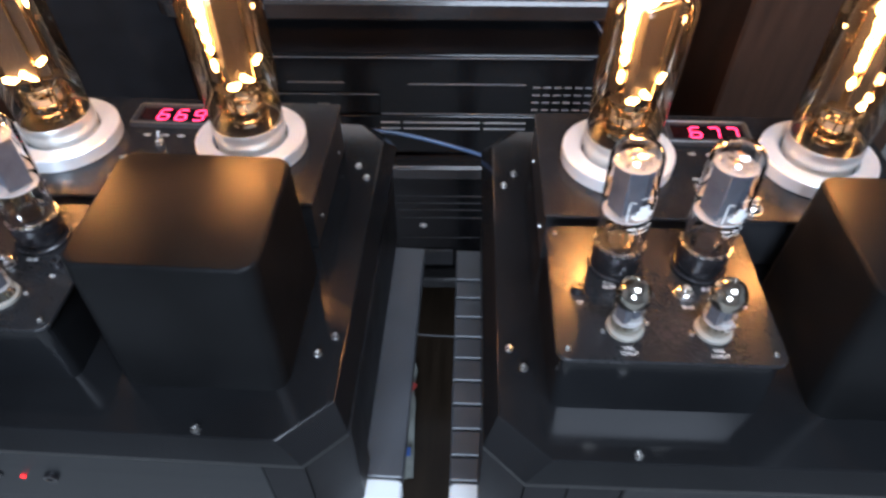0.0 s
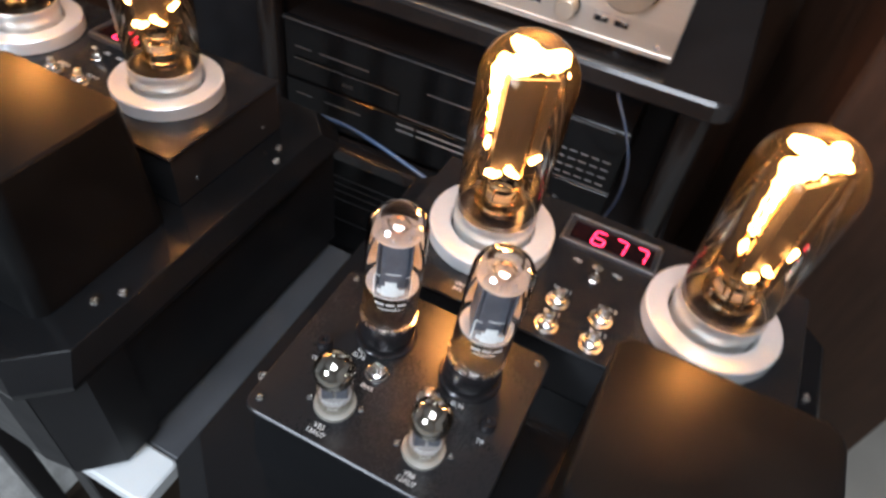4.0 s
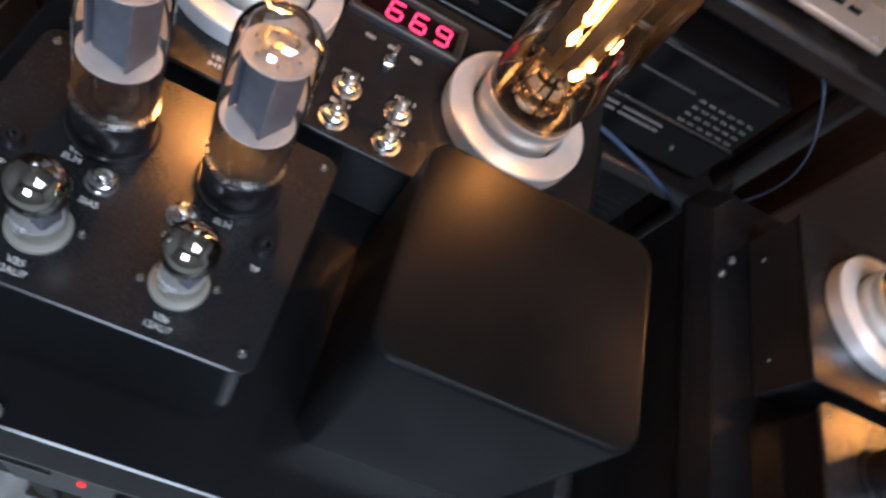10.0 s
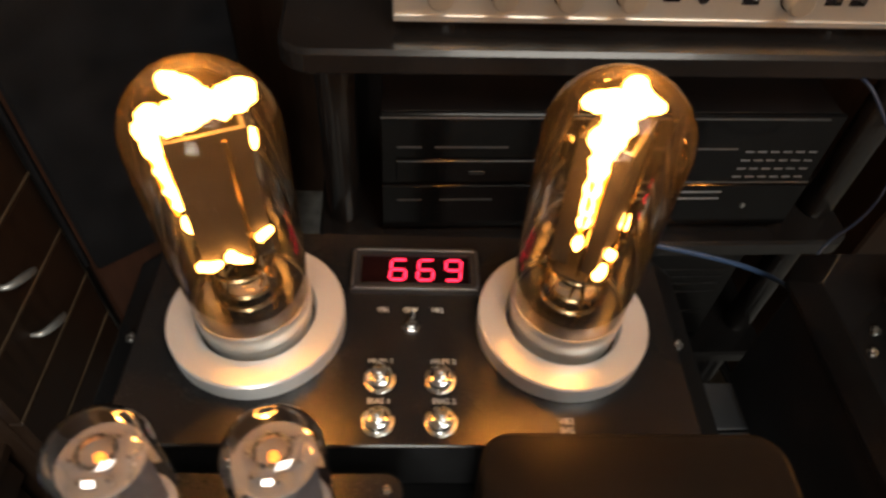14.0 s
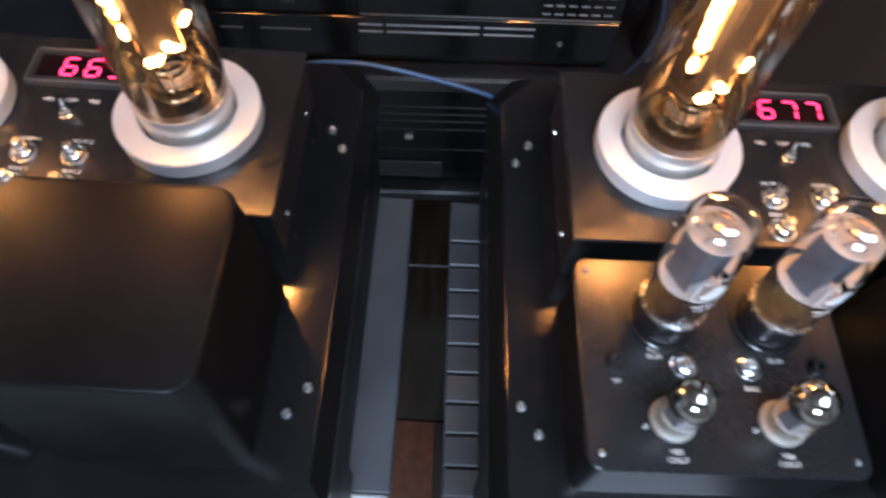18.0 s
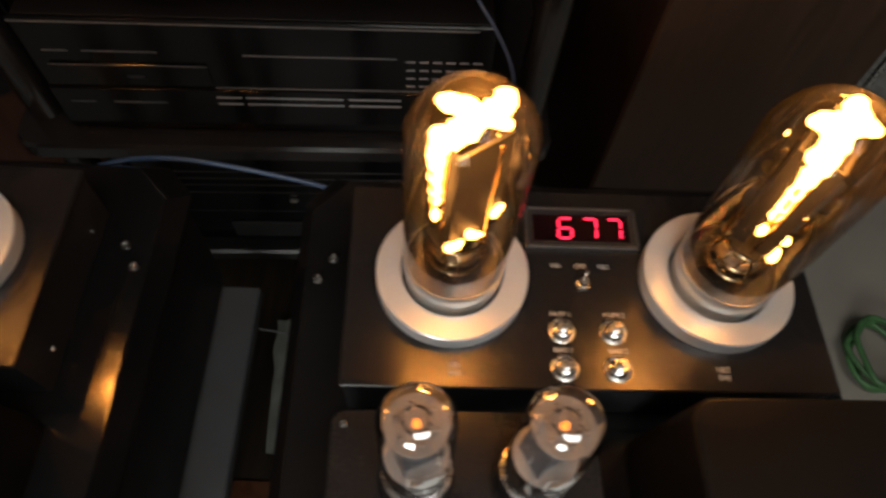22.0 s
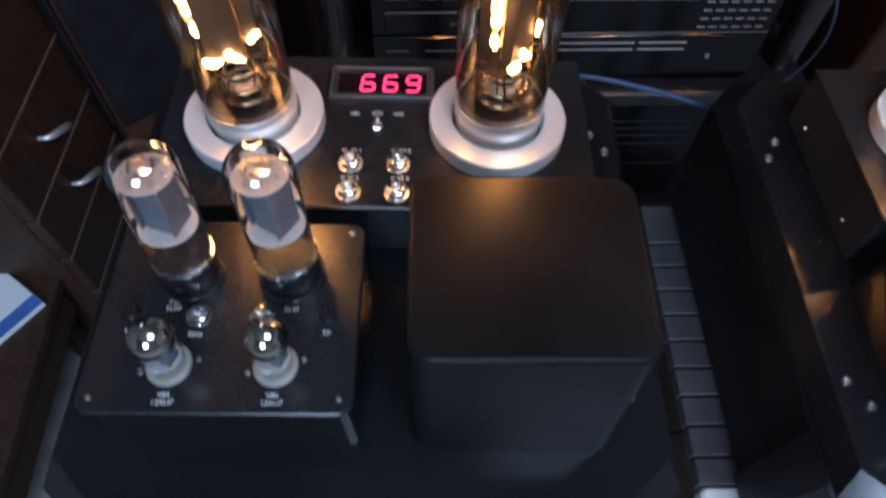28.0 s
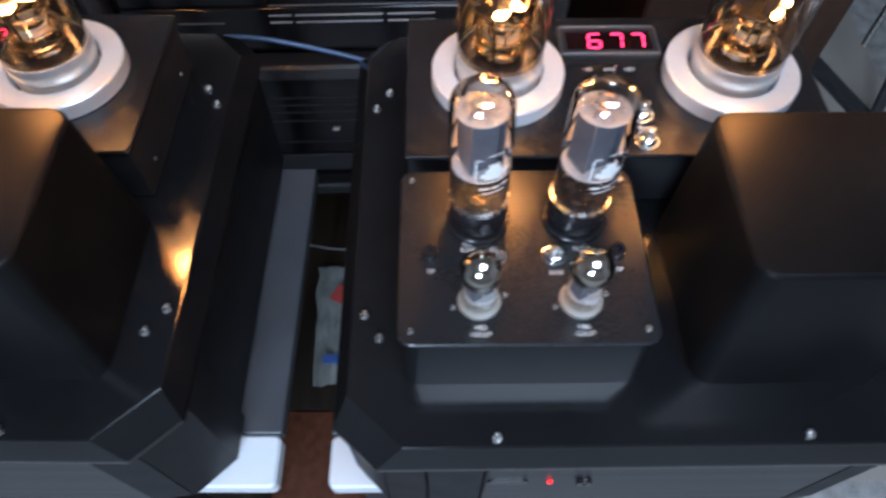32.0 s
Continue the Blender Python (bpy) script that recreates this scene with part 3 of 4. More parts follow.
def digit(char, m, parent):
    """One seven-segment numeral."""
    w, h, t, s = 0.0092, 0.0155, 0.0016, 0.08
    whole = part("digit", box(-0.0002, 0.0002, -0.0002, 0.0002, -0.0004, 0.0, 0.0001), WINDOW_RED, parent, "lit red numeral", m=m)
    places = {"a": (0, h / 2, 0), "g": (0, 0, 0), "d": (0, -h / 2, 0), "f": (-w / 2, h / 4, 1), "b": (w / 2, h / 4, 1), "e": (-w / 2, -h / 4, 1), "c": (w / 2, -h / 4, 1)}
    for k in SEGMENTS[char]:
        x, y, up = places[k]
        half = (h / 2 if up else w) / 2 - 0.0005
        pts = [(-half, 0), (-half + t / 2, -t / 2), (half - t / 2, -t / 2), (half, 0), (half - t / 2, t / 2), (-half + t / 2, t / 2)]
        if up:
            pts = [(-q, p) for p, q in pts]
        pts = [(x + p + s * (y + q), y + q) for p, q in pts]
        part("segment", loft([(pts, 0), (pts, 0.0003)]), RED, whole)
    return whole


def meter_reading(amp, number):
    for i, c in enumerate(number):
        digit(c, pose(-0.0085 + 0.0168 * i, 0.040, 0.1892), amp)


amp_l = amplifier()
amp_r = copy_thing(amp_l, AMP_R)
meter_reading(amp_l, "669")
meter_reading(amp_r, "677")


# ---- power tubes ----
def power_tube():
    t = thing("power_tube", "tall clear glass power tube with white-hot filament and nickel collar", "vacuum tube", group="tall power tubes")
    part("collar", lathe([(0.0, 0.0), (0.0302, 0.0), (0.0302, 0.008), (0.0310, 0.009), (0.0312, 0.0230), (0.0306, 0.0240), (0.0300, 0.0240), (0.0300, 0.019), (0, 0.019)], 56), COLLAR, t, "nickel plated tube collar", smooth=True)
    # added disc that hides the bright collar floor, so the lower bulb stays dark
    part("dark_disc", lathe([(0.0, 0.0185), (0.0294, 0.0192), (0.0294, 0.0208), (0.0, 0.0225)], 40), BAKELITE, t, "dark brown disc added to darken the collar floor", smooth=True)
    prof = [(0.0296, 0.0215), (0.0302, 0.025), (0.0308, 0.032), (0.0315, 0.042), (0.0321, 0.062), (0.0326, 0.090), (0.0328, 0.115), (0.0328, 0.130)]
    for i in range(1, 10):
        q = radians(90 * i / 9)
        prof.append((max(0.0, 0.0328 * math.cos(q)), 0.1315 + 0.0315 * math.sin(q)))
    prof[-1] = (0.0, 0.1630)
    glass = part("glass_bulb", lathe(prof, 56), GLASS_BIG, t, "clear glass bulb with brown getter film", smooth=True)
    glass.visible_shadow = False
    # stem press and wires
    part("stem", lathe([(0, 0.0225), (0.014, 0.0225), (0.013, 0.031), (0.010, 0.040), (0.0095, 0.047), (0, 0.048)], 28), thin, t, "clear glass stem", smooth=True).visible_shadow = False
    part("getter_cup", lathe([(0.0105, 0.036), (0.0125, 0.036), (0.0128, 0.043), (0.0105, 0.043)], 30, closed=True), COLLAR, t, smooth=True)
    for r, z in ((0.0170, 0.0300), (0.0150, 0.0375), (0.0165, 0.0530)):
        part("getter_ring", lathe([(r - 0.0016, z - 0.0007), (r, z - 0.0012), (r + 0.0010, z), (r, z + 0.0012), (r - 0.0016, z + 0.0007)], 36, closed=True), WIRE, t, "bronze-coloured wire ring", m=pose(0, 0, 0), smooth=True)
    for q in (35, 125, 215, 305):
        c, s = math.cos(radians(q)), math.sin(radians(q))
        part("support_post", sweep([(0.0175 * c, 0.0175 * s, 0.0235), (0.0185 * c, 0.0185 * s, 0.040), (0.0185 * c, 0.0120 * s, 0.0586)], 0.0012, 8, smooth=1), WIRE, t, "bronze-coloured support post", smooth=True)
    for i, (x, y) in enumerate(((-0.016, -0.004), (0.016, 0.004), (-0.006, 0.014), (0.007, -0.014))):
        part("support_rod", sweep([(x * 0.5, y * 0.5, 0.030), (x, y, 0.048), (x, y, 0.1362)], 0.0010, 8), WIRE, t)
    for i in range(5):
        q = radians(72 * i + 20)
        c, s = math.cos(q), math.sin(q)
        part("lead_loop", sweep([(0.008 * c, 0.008 * s, 0.045), (0.014 * c, 0.014 * s, 0.053), (0.020 * c, 0.020 * s, 0.047), (0.021 * c, 0.021 * s, 0.037), (0.013 * c, 0.013 * s, 0.034)], 0.0009, 6, smooth=1), WIRE, t)
    # anode: two black half shells with an open slit at either side
    for s in (-1, 1):
        pts = [(-0.0165, 0.0028), (-0.0145, 0.0028), (-0.0145, 0.0095), (0.0145, 0.0095), (0.0145, 0.0028), (0.0165, 0.0028), (0.0165, 0.0118), (-0.0165, 0.0118)]
        pts = [(x, s * y) for x, y in pts]
        bm = bmesh.new()
        lo, hi = ([bm.verts.new((x, y, z)) for x, y in pts] for z in (0.064, 0.1385))
        for i in range(8):
            bm.faces.new((lo[i], lo[(i + 1) % 8], hi[(i + 1) % 8], hi[i]))
        for f in ((0, 1, 2, 7), (2, 3, 6, 7), (3, 4, 5, 6)):
            bm.faces.new([lo[i] for i in f])
            bm.faces.new([hi[i] for i in f])
        part("anode_half", bm, GRAPHITE, t, "black graphite anode half")
    part("lower_spacer", slab(rrect(-0.020, 0.020, -0.009, 0.009, 0.004), 0.0585, 0.0600, 0.0003), GRAPHITE, t)
    # filament strands, hot where they hook over the top and where the slit shows them; lumps thickened to hold the
    # glare
    HOT = "white-hot filament strand"
    part("filament", bead([(-0.0185, 0, 0.0935), (-0.0189, 0, 0.0975), (-0.0190, 0, 0.1010), (-0.0194, 0, 0.1060), (-0.0194, 0.0005, 0.1105), (-0.0199, 0, 0.117), (-0.0198, 0, 0.1220), (-0.0204, 0, 0.129), (-0.0205, 0, 0.138)], [0.0015, 0.0034, 0.0018, 0.0036, 0.0020, 0.0040, 0.0026, 0.0046, 0.0040], wobble=0.3, seed=2), FILAMENT, t, HOT, smooth=True)
    part("filament", bead([(-0.0180, 0, 0.0785), (-0.0182, 0, 0.0825), (-0.0184, 0, 0.0870)], [0.0014, 0.0028, 0.0016], seed=4), FILAMENT, t, HOT, smooth=True)
    part("filament", bead([(-0.0180, -0.0135, 0.0675), (-0.0135, -0.0140, 0.0655), (-0.0095, -0.0135, 0.0665)], [0.0028, 0.0026, 0.0018], wobble=0.3, seed=5), FILAMENT, t, "white-hot lower filament", smooth=True)
    part("filament", bead([(-0.0042, -0.0140, 0.0700), (-0.0005, -0.0145, 0.0670), (0.0040, -0.0145, 0.0640)], [0.0028, 0.0022, 0.0013], wobble=0.3, seed=6), FILAMENT, t, "white-hot lower filament", smooth=True)
    part("filament", bead([(0.0110, -0.0135, 0.0765), (0.0165, -0.0130, 0.0800)], [0.0024, 0.0018], seed=7), FILAMENT, t, "white-hot lower filament", smooth=True)
    part("filament", bead([(0.0190, 0, 0.1180), (0.0194, 0, 0.1225), (0.0196, 0, 0.1280)], [0.0010, 0.0019, 0.0012], seed=8), FILAMENT, t, HOT, smooth=True)
    part("filament", bead([(-0.0220, -0.002, 0.1390), (-0.017, 0.001, 0.1420), (-0.013, 0.001, 0.1405), (-0.008, 0.0, 0.1430), (-0.004, -0.001, 0.1408), (0.001, 0.002, 0.1445), (0.006, 0.001, 0.1425), (0.011, -0.001, 0.1450), (0.016, 0.001, 0.1430), (0.0205, 0.002, 0.1465)], [0.0042, 0.0068, 0.0054, 0.0070, 0.0054, 0.0072, 0.0054, 0.0068, 0.0054, 0.0060], 14, 0.45, 3), FILAMENT, t, "white-hot filament hooks", smooth=True)
    part("filament", bead([(0.010, -0.012, 0.1470), (0.006, -0.006, 0.1490), (0.001, 0.0, 0.1490), (-0.004, 0.007, 0.1510), (-0.009, 0.014, 0.1505)], [0.0026, 0.0044, 0.0054, 0.0048, 0.0034], 12, 0.5, 9), FILAMENT, t, "white-hot filament spring", smooth=True)
    part("filament", bead([(0.0125, -0.004, 0.1460), (0.0140, 0.0, 0.1490), (0.0160, 0.003, 0.1480)], [0.0040, 0.0036, 0.0024], 12, 0.5, 11), FILAMENT, t, "white-hot filament spring", smooth=True)
    # added duller orange wires: the halo's fringe beside the hottest parts, built as shapes
    part("halo_wire", bead([(-0.0228, 0.001, 0.134), (-0.0222, 0.0, 0.118), (-0.0212, -0.001, 0.100), (-0.0205, 0.0, 0.090)], [0.0010, 0.0012, 0.0011, 0.0008], 8, 0.4, 7), HALO, t, "orange glowing wire added for the halo", smooth=True)
    part("halo_wire", bead([(-0.0165, -0.003, 0.128), (-0.0163, -0.003, 0.112), (-0.0160, -0.003, 0.098)], [0.0014, 0.0014, 0.0008], 8, 0.4, 8), HALO, t, "orange glowing wire added for the halo", smooth=True)
    return t


thin = thin_glass("stem_glass", (0.94, 0.93, 0.91), 0.03)
TUBE_POSES = [A @ pose(x, 0.0015, 0.1915, -back, side, 0) @ pose(0, 0, 0, 0, 0, spin) for A, x, side, back, spin in (
    (AMP_L, -0.086, -1.0, 0.5, 22), (AMP_L, 0.086, 0.0, 2.0, 58), (AMP_R, -0.086, 0.5, 1.5, 35), (AMP_R, 0.086, 0.5, 1.5, 50))]
first = power_tube()
first.matrix_basis = TUBE_POSES[0]
tall = [first] + [copy_thing(first, m) for m in TUBE_POSES[1:]]
for i, m in enumerate(TUBE_POSES):
    lamp("filament_light", "POINT", m @ pose(0, 0, 0.156), 1.30, (1.0, 0.43, 0.11), r=0.008)


# ---- output pentodes and small triodes ----
def pentode():
    t = thing("pentode_tube", "clear glass pentode tube with grey plate in a black base", "vacuum tube", group="pentode tubes")
    part("base", lathe([(0, 0), (0.0172, 0), (0.0180, 0.002), (0.0180, 0.017), (0.0174, 0.0185), (0.0165, 0.0185), (0, 0.0185)], 40), BAKELITE, t, "black bakelite base", smooth=True)
    part("base_band", lathe([(0.0168, 0.0185), (0.0184, 0.0185), (0.0185, 0.0205), (0.0168, 0.0208)], 40, closed=True), STEEL, t, "thin metal rim", smooth=True)
    prof = [(0.0162, 0.0195), (0.0176, 0.026), (0.0180, 0.045), (0.0180, 0.0895)]
    for i in range(1, 7):
        q = radians(90 * i / 6)
        prof.append((0.0180 * (0.35 + 0.65 * math.cos(q)) if i < 6 else 0.006, 0.0895 + 0.0140 * math.sin(q)))
    prof += [(0.004, 0.1040), (0.0, 0.1044)]
    part("glass_bulb", lathe(prof, 40), GLASS_MID, t, "clear glass bulb with silvery top", smooth=True).visible_shadow = False
    part("plate", slab(rrect(-0.0095, 0.0095, -0.0065, 0.0065, 0.003), 0.0485, 0.0860, 0.0005), GREYPLATE, t, "grey metal plate")
    for x in (-0.0098, 0.0098):
        part("plate_fin", box(x - 0.0006, x + 0.0006, -0.0088, 0.0088, 0.0495, 0.0850, 0.0002), GREYPLATE, t)
    part("top_mica", slab(rrect(-0.0146, 0.0146, -0.0146, 0.0146, 0.0144, 8), 0.0870, 0.0878, 0.0002), MICA, t, "pale mica disc")
    part("bottom_mica", slab(rrect(-0.0162, 0.0162, -0.0162, 0.0162, 0.0160, 8), 0.0470, 0.0478, 0.0002), MICA, t, "pale mica disc")
    for q in range(20, 380, 60):
        part("eyelet", lathe([(0, 0.0878), (0.0011, 0.0878), (0.0008, 0.0895), (0, 0.0897)], 8), STEEL, t, m=pose(0.0095 * math.cos(radians(q)), 0.0095 * math.sin(radians(q)), 0))
    part("getter_ring", lathe([(0.0055, 0.0925), (0.0068, 0.0925), (0.0068, 0.0937), (0.0055, 0.0937)], 24, closed=True), STEEL, t)
    part("stem", lathe([(0, 0.0205), (0.0105, 0.0205), (0.0085, 0.029), (0.0060, 0.036), (0, 0.037)], 20), thin, t, "clear glass stem", smooth=True).visible_shadow = False
    for q in range(0, 360, 45):
        c, n = math.cos(radians(q)), math.sin(radians(q))
        part("support_rod", sweep([(0.005 * c, 0.005 * n, 0.032), (0.0075 * c, 0.0075 * n, 0.039), (0.0088 * c, 0.0088 * n, 0.047)], 0.0006, 6), WIRE, t)
    part("heater", lathe([(0, 0.0882), (0.0020, 0.0882), (0.0017, 0.0906), (0, 0.0912)], 10), HEATER, t, "orange glowing heater tip")
    # worn white maker's mark printed on the glass
    bm = bmesh.new()
    for a0, a1, z0, z1 in ((-36, 36, 0.0495, 0.0503), (-36, -24, 0.0668, 0.0676), (-14, 14, 0.0698, 0.0706), (24, 36, 0.0668, 0.0676), (-38, -35, 0.0512, 0.066), (35, 38, 0.0512, 0.066), (-20, 12, 0.0520, 0.0600), (-14, 8, 0.0600, 0.0640), (12, 24, 0.0535, 0.0580), (-28, -20, 0.0535, 0.0570), (-30, -12, 0.0440, 0.0455), (-8, 8, 0.0440, 0.0455), (14, 30, 0.0440, 0.0455), (-24, 20, 0.0405, 0.0413)):
        n = 6
        for i in range(n):
            q0, q1 = radians(-90 + a0 + (a1 - a0) * i / n), radians(-90 + a0 + (a1 - a0) * (i + 1) / n)
            r = 0.01815
            bm.faces.new([bm.verts.new((r * math.cos(q), r * math.sin(q), z)) for q, z in ((q0, z0), (q1, z0), (q1, z1), (q0, z1))])
    part("printed_mark", bm, PRINT, t, "worn white printed bars")
    return t


def triode():
    t = thing("small_triode", "small glass triode tube with mirror-silver top in a beige socket", "vacuum tube", group="small triode tubes")
    prof = [(0.0, 0.0), (0.0104, 0.0), (0.0109, 0.003), (0.0107, 0.010), (0.0108, 0.0225), (0.0113, 0.0270), (0.0118, 0.0310)]
    for i in range(1, 8):
        q = radians(90 * i / 7)
        prof.append((0.0118 * math.cos(q) if i < 7 else 0.0018, 0.0315 + 0.0118 * math.sin(q)))
    prof += [(0.0014, 0.0460), (0.0, 0.0475)]
    part("glass_bulb", lathe(prof, 32), GLASS_SMALL, t, "glass bulb with silvered dome", smooth=True).visible_shadow = False
    for x in (-0.0042, 0.0042):
        part("plate", slab(rrect(x - 0.0034, x + 0.0034, -0.0048, 0.0048, 0.001), 0.009, 0.0275, 0.0004), GREYPLATE, t, "grey metal plate")
    part("top_mica", slab(rrect(-0.0098, 0.0098, -0.0098, 0.0098, 0.0097, 6), 0.0280, 0.0286, 0.0002), MICA, t)
    part("bottom_mica", slab(rrect(-0.0098, 0.0098, -0.0098, 0.0098, 0.0097, 6), 0.0076, 0.0082, 0.0002), MICA, t)
    for q in range(0, 360, 45):
        c, s = math.cos(radians(q)), math.sin(radians(q))
        part("pin", sweep([(0.0065 * c, 0.0065 * s, 0.0008), (0.0055 * c, 0.0055 * s, 0.0078)], 0.0005, 6), WIRE, t)
    bm = bmesh.new()
    for a0, a1, z0, z1 in ((-40, 30, 0.0128, 0.0140), (-34, 24, 0.0098, 0.0108), (-20, 12, 0.0066, 0.0076)):
        for i in range(5):
            q0, q1 = radians(-90 + a0 + (a1 - a0) * i / 5), radians(-90 + a0 + (a1 - a0) * (i + 0.7) / 5)
            r = 0.01105
            bm.faces.new([bm.verts.new((r * math.cos(q), r * math.sin(q), z)) for q, z in ((q0, z0), (q1, z0), (q1, z1), (q0, z1))])
    part("printed_mark", bm, PRINT, t, "worn pale printed bars")
    return t


five, small = pentode(), triode()
five_poses = [A @ pose(x, -0.126, 0.1930, -back, side, 0) @ pose(0, 0, 0, 0, 0, spin) for A, x, side, back, spin in (
    (AMP_L, -0.106, 0.5, 4.5, 165), (AMP_L, -0.045, -1.5, 5.0, 150), (AMP_R, -0.106, -1.0, 5.0, 25), (AMP_R, -0.045, 1.5, 5.0, 25))]
small_poses = [A @ pose(x, -0.185, 0.1932, -back, side, 0) @ pose(0, 0, 0, 0, 0, spin) for A, x, side, back, spin in (
    (AMP_L, -0.1075, 1.5, 3.0, -20), (AMP_L, -0.0475, 1.5, 4.0, -20), (AMP_R, -0.1075, -1.5, 2.0, 30), (AMP_R, -0.0475, 1.0, 4.0, 30))]
five.matrix_basis, small.matrix_basis = five_poses[0], small_poses[0]
for m in five_poses[1:]:
    copy_thing(five, m)
for m in small_poses[1:]:
    copy_thing(small, m)


# ---- rack with the silver preamplifier and the black players ----
RACK = pose(0.0, 0.7755, 0.0, 0, 0, 2.6)
rack = thing("audio_rack", "black lacquered audio rack with round-cornered shelves", "rack", RACK)
for z, y0, x0, x1 in ((0.577, -0.020, -0.345, 0.335), (0.318, -0.022, -0.330, 0.330), (0.060, -0.022, -0.330, 0.330)):
    part("shelf", slab(rrect(x0, x1, y0, 0.46, 0.03, 8), z - 0.026, z, 0.004), SHELF, rack)
for x in (-0.300, 0.300):
    for y in (0.035, 0.42):
        for z0, z1 in ((FL, 0.033), (0.061, 0.291), (0.319, 0.550)):
            part("post", lathe([(0, z0), (0.018, z0), (0.020, z0 + 0.01), (0.020, z1 - 0.01), (0.018, z1), (0, z1)], 24), SHELF, rack, m=pose(x, y, 0), smooth=True)


def preamplifier():
    z0 = 0.5775
    p = thing("preamplifier", "champagne silver preamplifier with round knobs on the top shelf", "preamplifier", RACK @ pose(0.0, 0.013, z0))
    part("case", box(-0.235, 0.235, 0.010, 0.38, 0.0105, 0.132, 0.0015), CASE, p)
    part("front_panel", box(-0.2420, 0.2490, 0.0, 0.0095, 0.0105, 0.1385, 0.0016), SILVER, p, "brushed champagne front panel")
    part("lower_lip", box(-0.2415, 0.2485, -0.0026, -0.0002, 0.0109, 0.0175, 0.0009), SILVER, p)
    for x in (-0.19, 0.19):
        for y in (0.03, 0.32):
            part("foot", lathe([(0, 0), (0.018, 0), (0.02, 0.0105), (0, 0.0105)], 24), BAKELITE, p, m=pose(x, y, 0))

    def knob(x, z, r, d, name="knob"):
        k = part(name, lathe([(0, 0), (r, 0), (r, d * 0.82), (r * 0.94, d * 0.95), (r * 0.85, d), (0, d * 0.98)], 40), KNOB, p, "turned champagne knob", m=pose(x, -0.0005, z - z0, 90), smooth=True)
        part("skirt", lathe([(r * 1.02, 0), (r * 1.13, 0), (r * 1.13, 0.0008), (r * 1.02, 0.0008)], 40, closed=True), BAKELITE, k)
        return k

    for x in (-0.2010, -0.1445, -0.0872, -0.0308, 0.1225):
        knob(x, 0.6180, 0.0120, 0.017)
        part("pointer", box(x - 0.0006, x + 0.0006, -0.0006, 0.0, 0.0650, 0.0680, 0.0001), GREYMARK, p)
    knob(0.1838, 0.6635, 0.0290, 0.022, "volume_knob")
    for x, z in ((-0.0755, 0.6785), (-0.0306, 0.6775), (0.0028, 0.6780), (0.0372, 0.6780), (0.0828, 0.6785), (0.1167, 0.6775), (0.0028, 0.6520), (0.0368, 0.6510), (0.0822, 0.6502)):
        cap = rrect(-0.0128, 0.0128, -0.0095, 0.0095, 0.0015)
        part("button", loft([(cap, 0), (cap, 0.0060), (rrect(-0.0118, 0.0118, -0.0085, 0.0085, 0.0012), 0.0070)]), BUTTON, p, "square champagne push button", m=pose(x, -0.0005, z - z0, 90))
        # black plate behind the button draws its shadow on the panel
        part("button_shade", box(x - 0.0140, x + 0.0140, -0.0004, 0.0002, z - z0 - 0.0104, z - z0 + 0.0110, 0.0001), BAKELITE, p)
        part("button_mark", box(x - 0.001, x + 0.001, -0.0006, 0.0, z - z0 + 0.0120, z - z0 + 0.0133, 0.0001), GREYMARK, p)
    for x, z in ((0.0085, 0.6145), (0.0825, 0.6130), (0.1612, 0.6135), (0.1848, 0.6135)):
        s = part("slide_switch", box(x - 0.0080, x + 0.0080, -0.0008, 0.0, z - z0 - 0.0034, z - z0 + 0.0034, 0.0002), BAKELITE, p)
        part("slider", box(x + 0.0005, x + 0.0058, -0.003, -0.0008, z - z0 - 0.0023, z - z0 + 0.0023, 0.0003), CHROME, s)
        for dx in (-0.006, 0.0, 0.006):
            part("printed_bar", box(x + dx - 0.002, x + dx + 0.002, -0.0005, 0.0, z - z0 + 0.0066, z - z0 + 0.0078, 0.0001), GREYMARK, p)
    part("headphone_jack", lathe([(0.0026, 0), (0.0052, 0), (0.0052, 0.0012), (0.0026, 0.0012)], 24, closed=True), BAKELITE, p, m=pose(0.0375, -0.0003, 0.6150 - z0, 90))
    part("jack_hole", lathe([(0, 0), (0.0028, 0), (0.0028, 0.0006), (0, 0.0006)], 18), BAKELITE, p, m=pose(0.0375, -0.0003, 0.6150 - z0, 90))
    part("printed_line", box(0.150, 0.212, -0.0005, 0.0, 0.1235, 0.1245, 0.0001), GREYMARK, p)
    part("emblem", lathe([(0, 0), (0.004, 0), (0.004, 0.0006), (0, 0.0006)], 6), GREYMARK, p, m=pose(0.230, -0.0003, 0.600 - z0, 90))
    return p


preamplifier()


